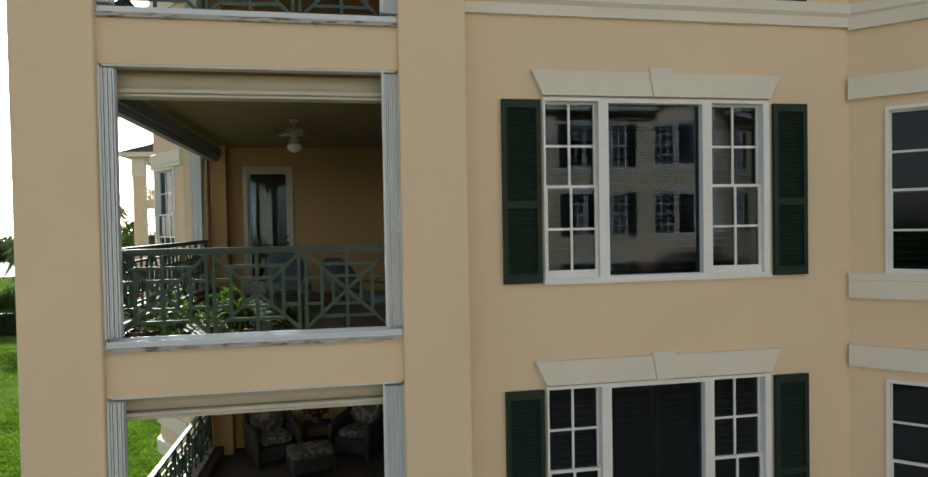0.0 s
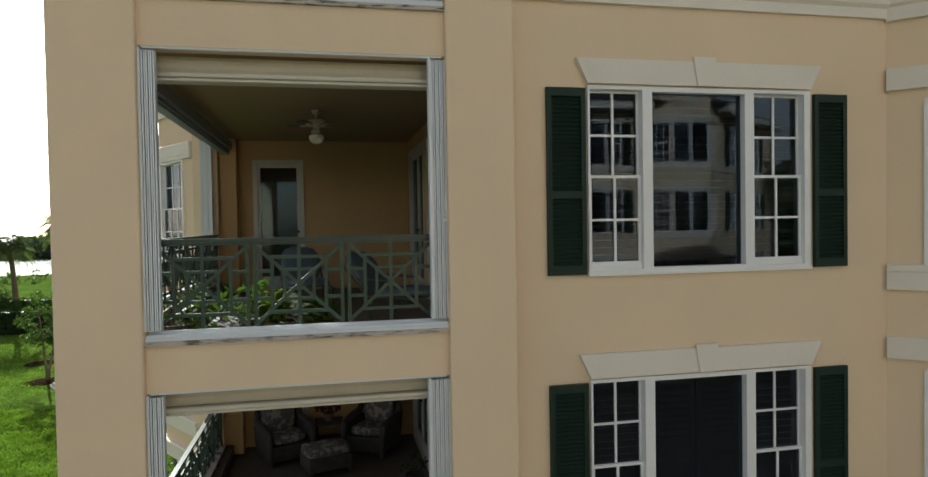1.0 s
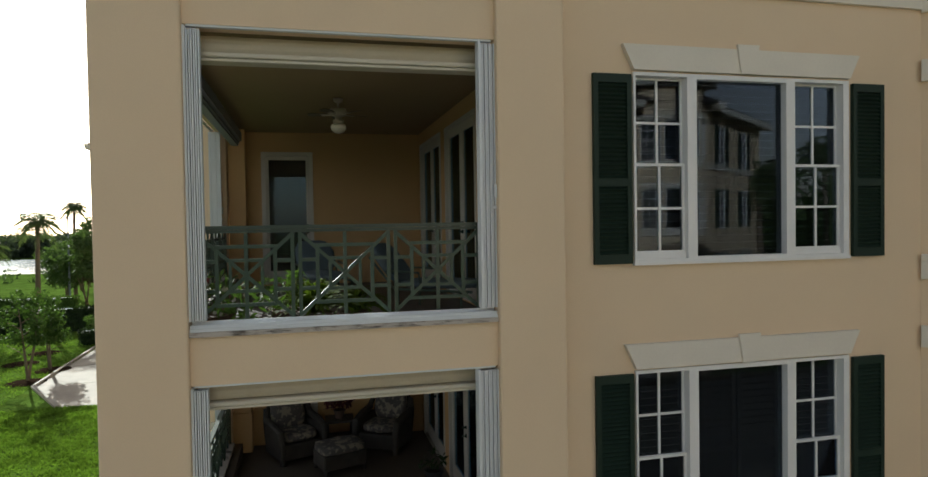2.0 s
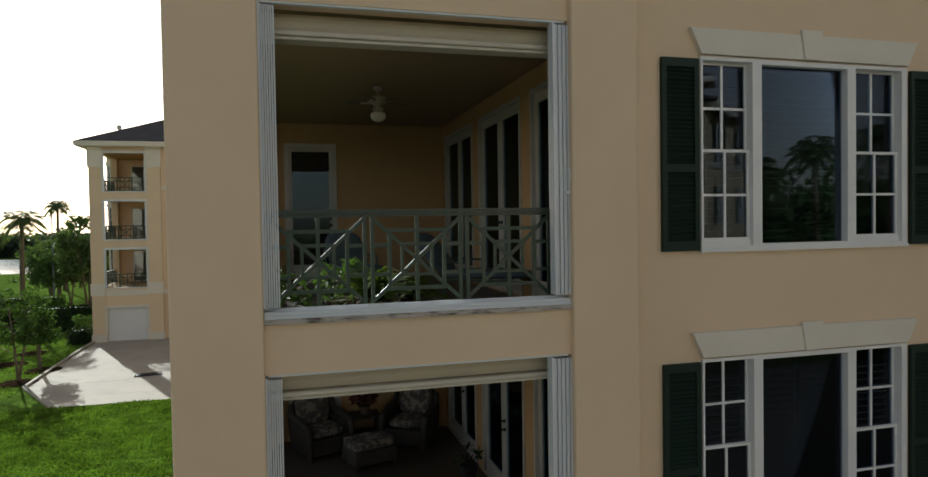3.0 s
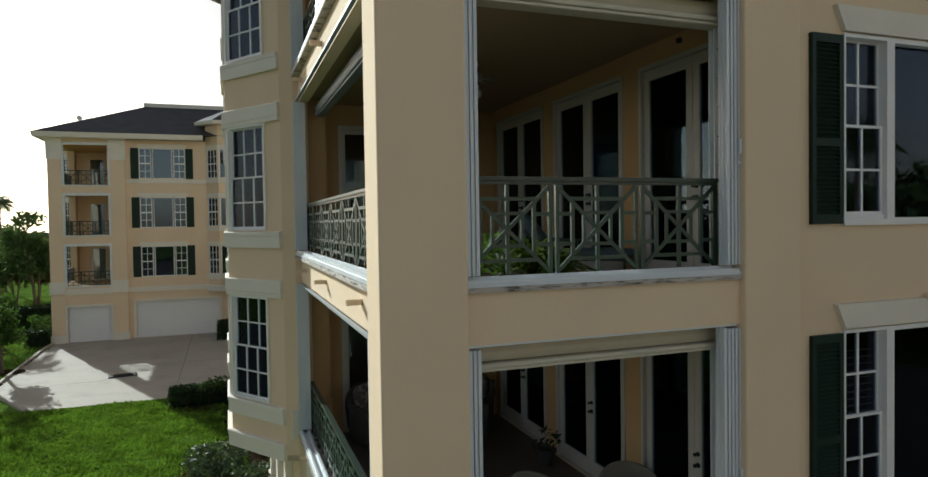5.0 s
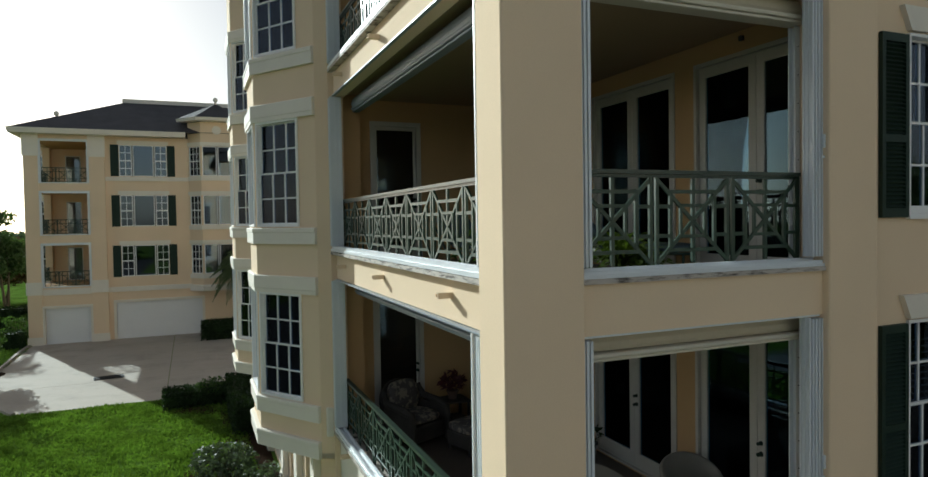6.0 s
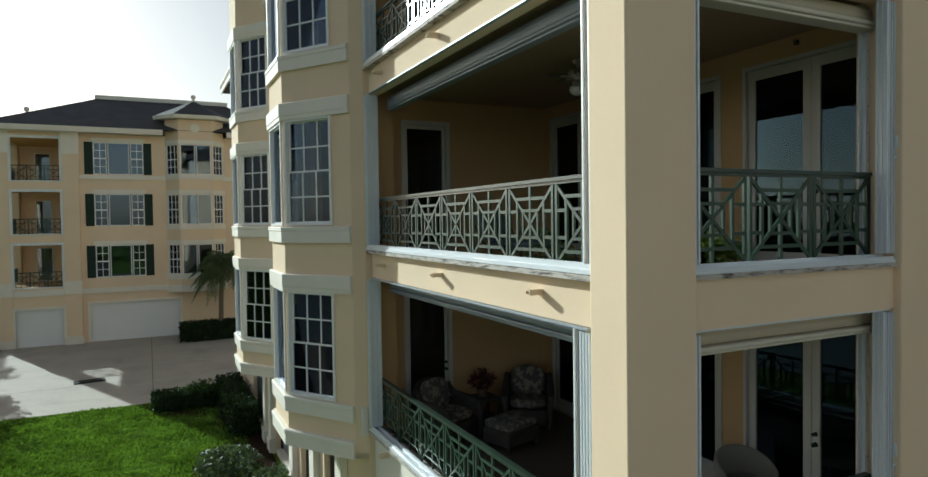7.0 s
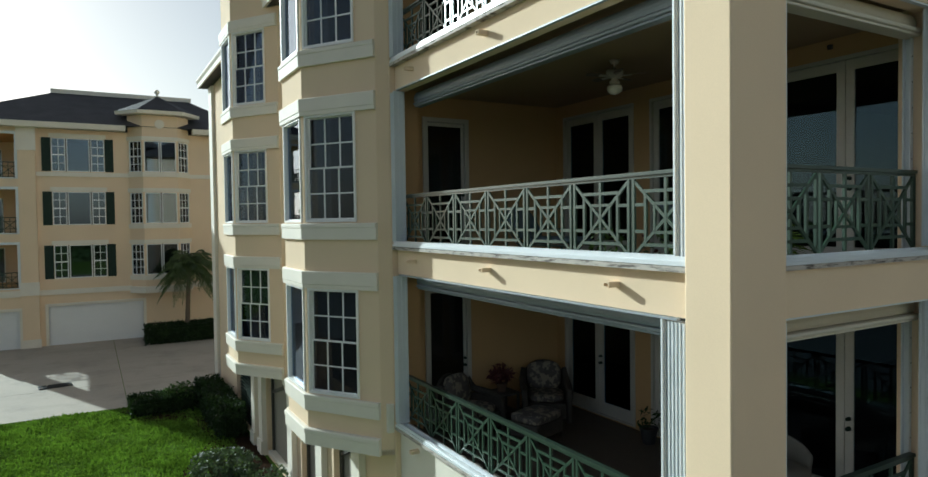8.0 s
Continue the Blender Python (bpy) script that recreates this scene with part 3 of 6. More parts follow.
for i, b in enumerate(BAYS):
    # plan line runs from the far end to the near end so that outward is to its right
    line = [(SIDE_X, b + 3.93), (-3.08, b + 3.83), (-3.965, b + 2.50), (-3.965, b + 1.17), (-3.08, b - 0.16), (SIDE_X, b - 0.26)]
    bay_stack(f"wall_bay_{i + 1}", line, FLOORS, 2.90, 13.9, [[], [(0.43, 1.54)], [(0.09, 1.24)], [(0.06, 1.17)], []])
    for j, f in enumerate(FLOORS):
        mould(f"trim_bay_cap_{i + 1}_{j + 1}", line[1:-1], CAP, f)
        mould(f"trim_bay_string_{i + 1}_{j + 1}", line[1:-1], STRING, f)
        a = math.degrees(math.atan2(-1.33, 0.885))
        wx = Vector((-3.965, b + 1.17)) + 0.615 * Vector((0.885, -1.33)).normalized()
        bay_window(turned(wx.x, wx.y, f + 0.44, a), f"window_bay_{i + 1}_{j + 1}", 1.11, 1.91, 3, True, j == 0)
        bay_window(turned(-3.965, b + 1.835, f + 0.44, -90), f"window_bay_front_{i + 1}_{j + 1}", 1.15, 1.91, 0)
        wx = Vector((-3.08, b + 3.83)) + 0.985 * Vector((-0.885, -1.33)).normalized()
        bay_window(turned(wx.x, wx.y, f + 0.44, math.degrees(math.atan2(-1.33, -0.885))), f"window_bay_rear_{i + 1}_{j + 1}", 1.11, 1.91, 3)
    mould(f"trim_bay_belt_{i + 1}", line[1:-1], [(0.0, -0.5), (0.07, -0.5), (0.07, -0.30), (0.085, -0.29), (0.085, -0.225), (0.07, -0.205), (0.0, -0.2)], FLOORS[0])
    bm = bmesh.new()
    v = [bm.verts.new((x, y, z)) for z in (2.904, 3.0) for x, y in line]
    bm.faces.new(v[:6]), bm.faces.new(v[6:])
    for k in range(6):
        bm.faces.new((v[k], v[(k + 1) % 6], v[6 + (k + 1) % 6], v[6 + k]))
    structure(f"soffit_bay_{i + 1}", bm, TRIM, "white underside of the projecting bay", "soffit")

    # turret roof
    bm = bmesh.new()
    out = [(SIDE_X + 1.2, b + 4.5), (SIDE_X - 0.2, b + 4.5), (-4.5, b + 2.85), (-4.5, b + 0.97), (SIDE_X - 0.2, b - 0.68), (SIDE_X + 1.2, b - 0.68)]
    lo = [bm.verts.new((x, y, 13.9)) for x, y in out]
    hi = [bm.verts.new((x, y, 14.1)) for x, y in out]
    tip = bm.verts.new((SIDE_X + 0.3, b + 1.84, 15.3))
    bm.faces.new(lo)
    for k in range(6):
        bm.faces.new((lo[k], lo[(k + 1) % 6], hi[(k + 1) % 6], hi[k]))
        bm.faces.new((hi[k], hi[(k + 1) % 6], tip))
    structure(f"roof_turret_{i + 1}", bm, ROOF, "dark shingled turret roof over the bay", "roof")

# the bay at the right of the front wall
fl = [(5.80, WALL_Y), (7.05, 5.48), (9.6, 5.48)]
bay_stack("wall_bay_front", fl, FLOORS, -0.1, 12.5, [[(0.36, 1.40)], []])
for j, f in enumerate(FLOORS):
    mould(f"trim_front_bay_cap_{j + 1}", fl, CAP, f + 0.04)
    mould(f"trim_front_bay_string_{j + 1}", fl, [(0, 2.47), (0.07, 2.47), (0.07, 2.72), (0, 2.72)], f)
    p = Vector((5.80, WALL_Y)) + 0.88 * Vector((1, -1)).normalized()
    blinds(bay_window(turned(p.x, p.y, f + 0.44, -45), f"window_front_bay_{j + 1}", 1.04, 1.91, 2), -0.44, 0.44, 0.06, 1.86, 0.15, 0.08, 0.05, BLIND, 14)
mould("trim_belt_front", [(PX1, WALL_Y), (5.80, WALL_Y), (7.05, 5.48), (9.6, 5.48)], [(0.0, 0.20), (0.05, 0.20), (0.05, 0.31), (0.09, 0.35), (0.09, 0.46), (0.0, 0.46)], FLOORS[2], "white stepped belt course under the upper windows")

# eaves and roof
bm = bmesh.new()
foot = [(-3.28, 5.8), (20.6, 4.9), (20.6, 31.6), (-3.28, 31.6)]
lo = [bm.verts.new((x, y, 12.45)) for x, y in foot]
hi = [bm.verts.new((x, y, 12.72)) for x, y in foot]
r0, r1 = bm.verts.new((4, 13.5, 17.4)), bm.verts.new((13, 13.5, 17.4))
bm.faces.new(lo)
for k in range(4):
    bm.faces.new((lo[k], lo[(k + 1) % 4], hi[(k + 1) % 4], hi[k]))
bm.faces.new((hi[0], hi[1], r1, r0)), bm.faces.new((hi[1], hi[2], r1)), bm.faces.new((hi[2], hi[3], r0, r1)), bm.faces.new((hi[3], hi[0], r0))
structure("roof", bm, ROOF, "dark shingled hip roof of the near building", "roof")
bm = bmesh.new()
strip(bm, [foot[3], foot[0], foot[1], foot[2]], [(0.0, 12.44), (0.06, 12.44), (0.06, 12.6), (0.12, 12.7), (0.12, 12.76), (0.0, 12.76)])
structure("trim_fascia", bm, TRIM, "white eaves fascia", "fascia")


# ---- balcony shutters, housings, rails ----
def stack(m, label="folded stack of white aluminium storm shutter blades", latch=False, n=7, w=0.145, d=0.095, h=2.50):
    """A folded accordion shutter: ribbed blades side by side."""
    s = thing("storm_shutter", m, label, "storm shutter", "storm shutters")
    for k in range(n):
        x = -w / 2 + w * (k + 0.5) / n
        bm = bmesh.new()
        bx(bm, x - w / n * 0.40, x + w / n * 0.28, -d / 2 + (0.012 if k % 2 else 0), d / 2 - (0 if k % 2 else 0.012), 0.0, h)
        part("blade", bm, ALU, s)
    bm = bmesh.new()
    bx(bm, -w / 2 - 0.012, -w / 2 - 0.002, -d / 2 - 0.02, d / 2, 0, h + 0.02)
    for u in (-d / 2 - 0.02, -d / 2 + 0.3 * d, d / 2 - 0.2 * d):
        bx(bm, -w / 2 - 0.022, -w / 2 - 0.012, u, u + 0.2 * d, 0, h + 0.02)
    part("end_post", bm, ALU, s)
    if latch:
        bm = bmesh.new()
        bx(bm, w / 2 - 0.03, w / 2 + 0.004, -d / 2 - 0.028, -d / 2 - 0.001, 1.04, 1.17)
        part("latch", bm, ALU, s, "small white latch")
        bm = bmesh.new()
        bx(bm, w / 2 - 0.05, w / 2 + 0.03, -d / 2 - 0.02, -d / 2 - 0.001, 0.94, 0.965)
        part("bolt", bm, ALU, s)
    return s


def housing(m, length, mat, lip, name="shutter_housing"):
    """A roller housing: bowed box, stepped bottom bar and a thin lip under the header."""
    h = thing(name, m, "long roller housing under the balcony header, with a stepped bottom bar", "shutter housing", "shutter housings")
    def run(prof):
        bm = bmesh.new()
        v = [[bm.verts.new((x, y, z)) for y, z in prof] for x in (0, length)]
        n = len(prof)
        bm.faces.new(v[0][::-1]), bm.faces.new(v[1])
        for i in range(n):
            bm.faces.new((v[0][i], v[0][(i + 1) % n], v[1][(i + 1) % n], v[1][i]))
        return bm
    part("housing_box", run([(0.055, 0.083), (0.045, 0.12), (0.047, 0.16), (0.060, 0.20), (0.085, 0.236), (0.24, 0.236), (0.24, 0.083)]), mat, h)
    bar_mat = SHADE_POLE_GREY if mat is SHADE_POLE_GREY else BOTTOMBAR
    o = 0.05 if mat is SHADE_POLE_GREY else 0.0
    part("bottom_bar", run([(o, 0.030), (o - 0.012, 0.036), (o - 0.016, 0.052), (o - 0.012, 0.068), (o + 0.002, 0.074), (0.20, 0.074), (0.20, 0.030)]), bar_mat, h)
    part("bottom_lip", run([(o + 0.02, -0.002), (o + 0.012, 0.004), (o + 0.012, 0.022), (o + 0.02, 0.028), (0.18, 0.028), (0.18, -0.002)]), bar_mat, h)
    bm = bmesh.new()
    bx(bm, 0, length, lip, lip + 0.05, 0.246, 0.2645)
    part("track", bm, TRACK_SHADE if mat is SHADE_POLE_GREY else ALU, h)
    return h


def guide(m):
    """An upright guide channel for the roller screen, fixed with screws."""
    g = thing("screen_guide", m, "pale upright guide channel with a row of dark screws", "guide channel", "guide channels")
    bm = bmesh.new()
    bx(bm, -0.06, 0.0, 0.0, 0.012, 0, 2.36)
    bx(bm, -0.012, 0.0, 0.012, 0.085, 0, 2.36)
    bx(bm, -0.06, -0.012, 0.073, 0.085, 0, 2.36)
    part("channel", bm, ALU, g)
    bm = bmesh.new()
    tube(bm, [(0, 0.001, 0), (0, -0.004, 0)], [0.007, 0.005], 8)
    sm = mesh("screw", bm, SHUT)
    for k in range(8):
        part("screw", sm, SHUT, g, at=pose(-0.022, 0, 0.2 + 0.28 * k))
    return g


BOTTOMBAR = material("cream_bottom_bar", (0.62, 0.57, 0.46), 0.5, spread=0.05, scale=2, fine=40, bump=0.04)
# Side track and housing: aluminium with its shade put into the colour.
TRACK_SHADE = material("shaded_track", (0.30, 0.34, 0.38), 0.45, spread=0.06, scale=2, fine=40, bump=0.05)
# The street lamp shares this grey as plain paint.
SHADE_POLE_GREY = material("shade_and_pole_grey", (0.20, 0.235, 0.27), 0.5, spread=0.06, scale=2, fine=40, bump=0.05)
for f in FLOORS:
    stack(turned(-2.135, 6.5625, f + 0.10, 0), w=0.115, n=6)
    w = 0.19 if f == FLOORS[0] else 0.145
    stack(turned(0.54 - w / 2, 6.5625, f + 0.10, 0), w=w, n=round(w * 48), latch=True)
    stack(turned(-2.80, 13.165, f + 0.10, 90), d=0.18, latch=True)
    guide(turned(0.534, 6.775, f + 0.01, 0))
    w = 0.30 if f == FLOORS[0] else 0.145
    stack(turned(-2.75, 6.93 + w / 2, f + 0.10, -90), d=0.18, w=w, n=round(w * 48))
    housing(turned(-2.19, 6.69, f + 2.375, 0), 2.70, CREAM, -0.155)
    housing(turned(-2.56, 13.07, f + 2.375, -90), 6.0, SHADE_POLE_GREY, -0.29)
    bm = bmesh.new()
    bx(bm, -2.21, 0.53, 6.495, 6.67, f + 0.008, f + 0.036)
    bx(bm, -2.21, 0.53, 6.515, 6.535, f + 0.036, f + 0.066)
    bx(bm, -2.21, 0.53, 6.62, 6.65, f + 0.036, f + 0.085)
    bx(bm, -2.88, -2.70, 6.93, 13.24, f + 0.012, f + 0.055)
    bx(bm, -2.86, -2.83, 6.93, 13.24, f + 0.055, f + 0.10)
    bx(bm, -2.76, -2.73, 6.93, 13.24, f + 0.055, f + 0.10)
    structure(f"trim_track_{FLOORS.index(f) + 1}", bm, ALU, "white aluminium shutter track along the balcony edge", "track")


def railing(m, length, panels, name="balcony_railing"):
    """A fretwork railing: diagonals and nested squares in each panel, under a flat handrail."""
    r = thing(name, m, "dark green metal balcony railing with geometric fretwork panels", "railing", "balcony railings")
    z0, z1, d = 0.10, 0.90, 0.028
    bm = bmesh.new()
    bx(bm, 0, length, -0.035, 0.035, z1, z1 + 0.035)
    bx(bm, 0, length, -0.015, 0.015, z1 - 0.03, z1 - 0.002)
    part("top_rail", bm, RAILTOP, r)
    W = length / panels
    zc, H, hw = (z0 + z1 - 0.03) / 2, (z1 - 0.03 - z0) / 2, W / 2 - 0.034
    t, U = 0.033, (0, 1, 0)
    def fret(w, lo, hi, z=0.0, depth=d):
        bm = bmesh.new()
        bx(bm, lo, hi, -depth / 2, depth / 2, z - w / 2, z + w / 2)
        return bm
    up = pose(0, 0, 0, 0, -90, 0)
    stile = mesh("stile", fret(t, -H, H), RAIL)
    mid = mesh("upright", fret(t, -0.62 * H, 0.62 * H, depth=d - 0.004), RAIL)
    core = mesh("upright", fret(t * 0.8, -0.36 * H, 0.36 * H, depth=d - 0.004), RAIL)
    wide = mesh("crossbar", fret(t, -0.66 * hw, 0.66 * hw, depth=d - 0.006), RAIL)
    short = mesh("crossbar", fret(t * 0.9, -0.35 * hw, 0.35 * hw, depth=d - 0.006), RAIL)
    stub = mesh("crossbar", fret(t, -0.19 * hw, 0.19 * hw, depth=d - 0.006), RAIL)
    spine = mesh("spine", fret(t, -0.99 * H, 0.99 * H, depth=d - 0.002), RAIL)
    diag = []
    for s in (-1, 1):
        bm = bmesh.new()
        bar(bm, (-hw, 0, -s * H * 0.97), (hw, 0, s * H * 0.97), t, d - 0.008, U)
        diag.append(mesh("diagonal", bm, RAIL))
    for k in range(panels):
        p = part("fret_panel", spine, RAIL, r, at=Matrix.Translation(((k + 0.5) * W, 0, zc)) @ up)
        back = up.inverted()
        for s in (-1, 1):
            part("stile", stile, RAIL, p, at=back @ Matrix.Translation((s * hw, 0, 0)) @ up)
            part("upright", mid, RAIL, p, at=back @ Matrix.Translation((s * hw * 0.62, 0, 0)) @ up)
            part("upright", core, RAIL, p, at=back @ Matrix.Translation((s * hw * 0.34, 0, 0)) @ up)
            part("crossbar", wide, RAIL, p, at=back @ Matrix.Translation((0, 0, s * H * 0.68)))
            part("crossbar", short, RAIL, p, at=back @ Matrix.Translation((0, 0, s * H * 0.36)))
            for q in (-1, 1):
                part("crossbar", stub, RAIL, p, at=back @ Matrix.Translation((q * hw * 0.81, 0, s * H * 0.34)))
        for dm in diag:
            part("diagonal", dm, RAIL, p, at=back)
    bm = bmesh.new()
    bx(bm, -0.012, 0.012, -0.012, 0.012, -0.11, z0)
    foot = mesh("post_foot", bm, RAIL)
    for k in range(panels):
        for x in (0.034, W - 0.034):
            part("post_foot", foot, RAIL, r, at=Matrix.Translation((k * W + x, 0, 0)))
    bm = bmesh.new()
    bx(bm, -0.014, 0.014, -0.016, 0.016, -0.11, z1)
    pm = mesh("post", bm, RAIL)
    for x in (0.012, length - 0.012):
        part("post", pm, RAIL, r, at=Matrix.Translation((x, 0, 0)))
    return r


for f in FLOORS:
    railing(turned(-2.195, 6.715, f - 0.02, 0), 2.63, 3)
    railing(turned(-2.655, 13.245, f - 0.045, -90), 6.33, 7)
    for y in (7.90, 10.30, 12.55):
        spout = thing("drain_scupper", pose(-2.782, y, f - 0.22), "short square stucco-coloured drain spout in the balcony edge", "drain spout", "drain spouts")
        bm = bmesh.new()
        bx(bm, -0.148, 0.0, -0.042, -0.028, -0.026, 0.030)
        bx(bm, -0.148, 0.0, 0.028, 0.042, -0.026, 0.030)
        bx(bm, -0.148, 0.0, -0.028, 0.028, 0.018, 0.030)
        bx(bm, -0.152, 0.0, -0.028, 0.028, -0.026, -0.014)
        part("spout", bm, STUCCO, spout)
        # Dark block filling the mouth, drawn in place of the shade there.
        bm = bmesh.new()
        bx(bm, -0.09, -0.002, -0.027, 0.027, -0.013, 0.017)
        part("throat", bm, SHUT, spout, "dark block put in for the shade inside the spout")


# ---- ground ----
COURTBOUNCE = material("court_bounce", (0.23, 0.21, 0.185), 0.9, spread=0.2, scale=0.5, fine=20, bump=0.2)
POTBLACK = material("cast_iron", (0.022, 0.022, 0.024), 0.6, 0.3, spread=0.2, scale=5, fine=50, bump=0.1)
bm = bmesh.new()
bx(bm, -600, 600, -300, 900, -0.6, 0.0)
structure("ground", bm, GRASS, "mown green lawn running out to the horizon", "lawn")
drive = thing("pavement_drive", turned(0, 0, 0, 0), "pale concrete driveway slabs before the garages", "driveway", kind="structure")
edge = ((30.75, -11.3), (35.2, -13.7), (39.8, -13.83), (44.4, -13.97), (48.0, -13.9))
for (y0, xa), (y1, xb) in zip(edge, edge[1:]):
    for x0, x1 in ((None, -6.2), (-6.2, 1.0), (1.0, 14.0)):
        bm = bmesh.new()
        g = 0.012
        pts = ((xa if x0 is None else x0 + g, y0 + g), (x1 - g, y0 + g), (x1 - g, y1 - g), (xb if x0 is None else x0 + g, y1 - g))
        v = [bm.verts.new((x, y, z)) for z in (-0.15, 0.02) for x, y in pts]
        bm.faces.new(v[:4][::-1]), bm.faces.new(v[4:])
        for k in range(4):
            bm.faces.new((v[k], v[(k + 1) % 4], v[4 + (k + 1) % 4], v[4 + k]))
        part("slab", bm, CONCRETE, drive)
bm = bmesh.new()
strip(bm, [(-13.9, 48.0), (-14.0, 45.2), (-13.7, 35.0), (-11.3, 30.75)], [(0.0, -0.1), (0.16, -0.1), (0.16, 0.10), (0.0, 0.13)])
structure("kerb", bm, CONCRETE, "concrete kerb along the driveway", "kerb")
bm = bmesh.new()
bx(bm, -600, 600, 124, 188, -0.3, 0.02)
structure("water", bm, WATER, "bright water of a distant lagoon", "water")

# Court out of view, added; its tone is set to bounce light to the front wall.
bm = bmesh.new()
bx(bm, -12.0, 26.0, -14.2, 4.6, -0.2, 0.015)
structure("unseen_court", bm, COURTBOUNCE, "added unseen grey paving that bounces light onto the front wall", "pavement")
# Unseen ground added so that low panes reflect something dark.
MIRRORED_DARK = material("mirrored_dark", (0.045, 0.045, 0.047), 0.9, spread=0.2, scale=0.4, fine=20, bump=0.2, spec=0.2)
bm = bmesh.new()
bx(bm, -75.0, -12.02, -60.0, 12.5, -0.2, 0.012)
bx(bm, -75.0, -17.0, 12.5, 27.0, -0.2, 0.012)
structure("unseen_dark_ground", bm, MIRRORED_DARK, "added dark ground out of view, mirrored in the lower panes", "road")


# ---- the apartment building across the drive ----
def gridded(bm_f, bm_g, x0, x1, z0, z1, y, cols, rows, m):
    holed(bm_f, x0, x1, z0, z1, y - 0.03, y + 0.06, [(x0 + 0.05, x1 - 0.05, z0 + 0.05, z1 - 0.05)], m)
    for k in range(1, cols):
        x = x0 + (x1 - x0) * k / cols
        bx(bm_f, x - 0.018, x + 0.018, y, y + 0.03, z0 + 0.05, z1 - 0.05, m)
    for k in range(1, rows):
        z = z0 + (z1 - z0) * k / rows
        w = 0.04 if 2 * k == rows else 0.018
        bx(bm_f, x0 + 0.05, x1 - 0.05, y + 0.002, y + 0.028, z - w, z + w, m)
    bx(bm_g, x0 + 0.04, x1 - 0.04, y + 0.031, y + 0.036, z0 + 0.04, z1 - 0.04, m)


def far_window(b, m, x0, x1, z0, z1, y, cols, rows, thirds=False):
    f, g = bmesh.new(), bmesh.new()
    if thirds:
        a, c = x0 + 0.73, x1 - 0.73
        gridded(f, g, x0, a - 0.03, z0, z1, y, 2, 4, m)
        gridded(f, g, a + 0.03, c - 0.03, z0, z1, y, 1, 1, m)
        gridded(f, g, c + 0.03, x1, z0, z1, y, 2, 4, m)
    else:
        gridded(f, g, x0, x1, z0, z1, y, cols, rows, m)
    w = part("window", f, FRAME, b)
    part("pane", g, FARGLASS, w)
    return w


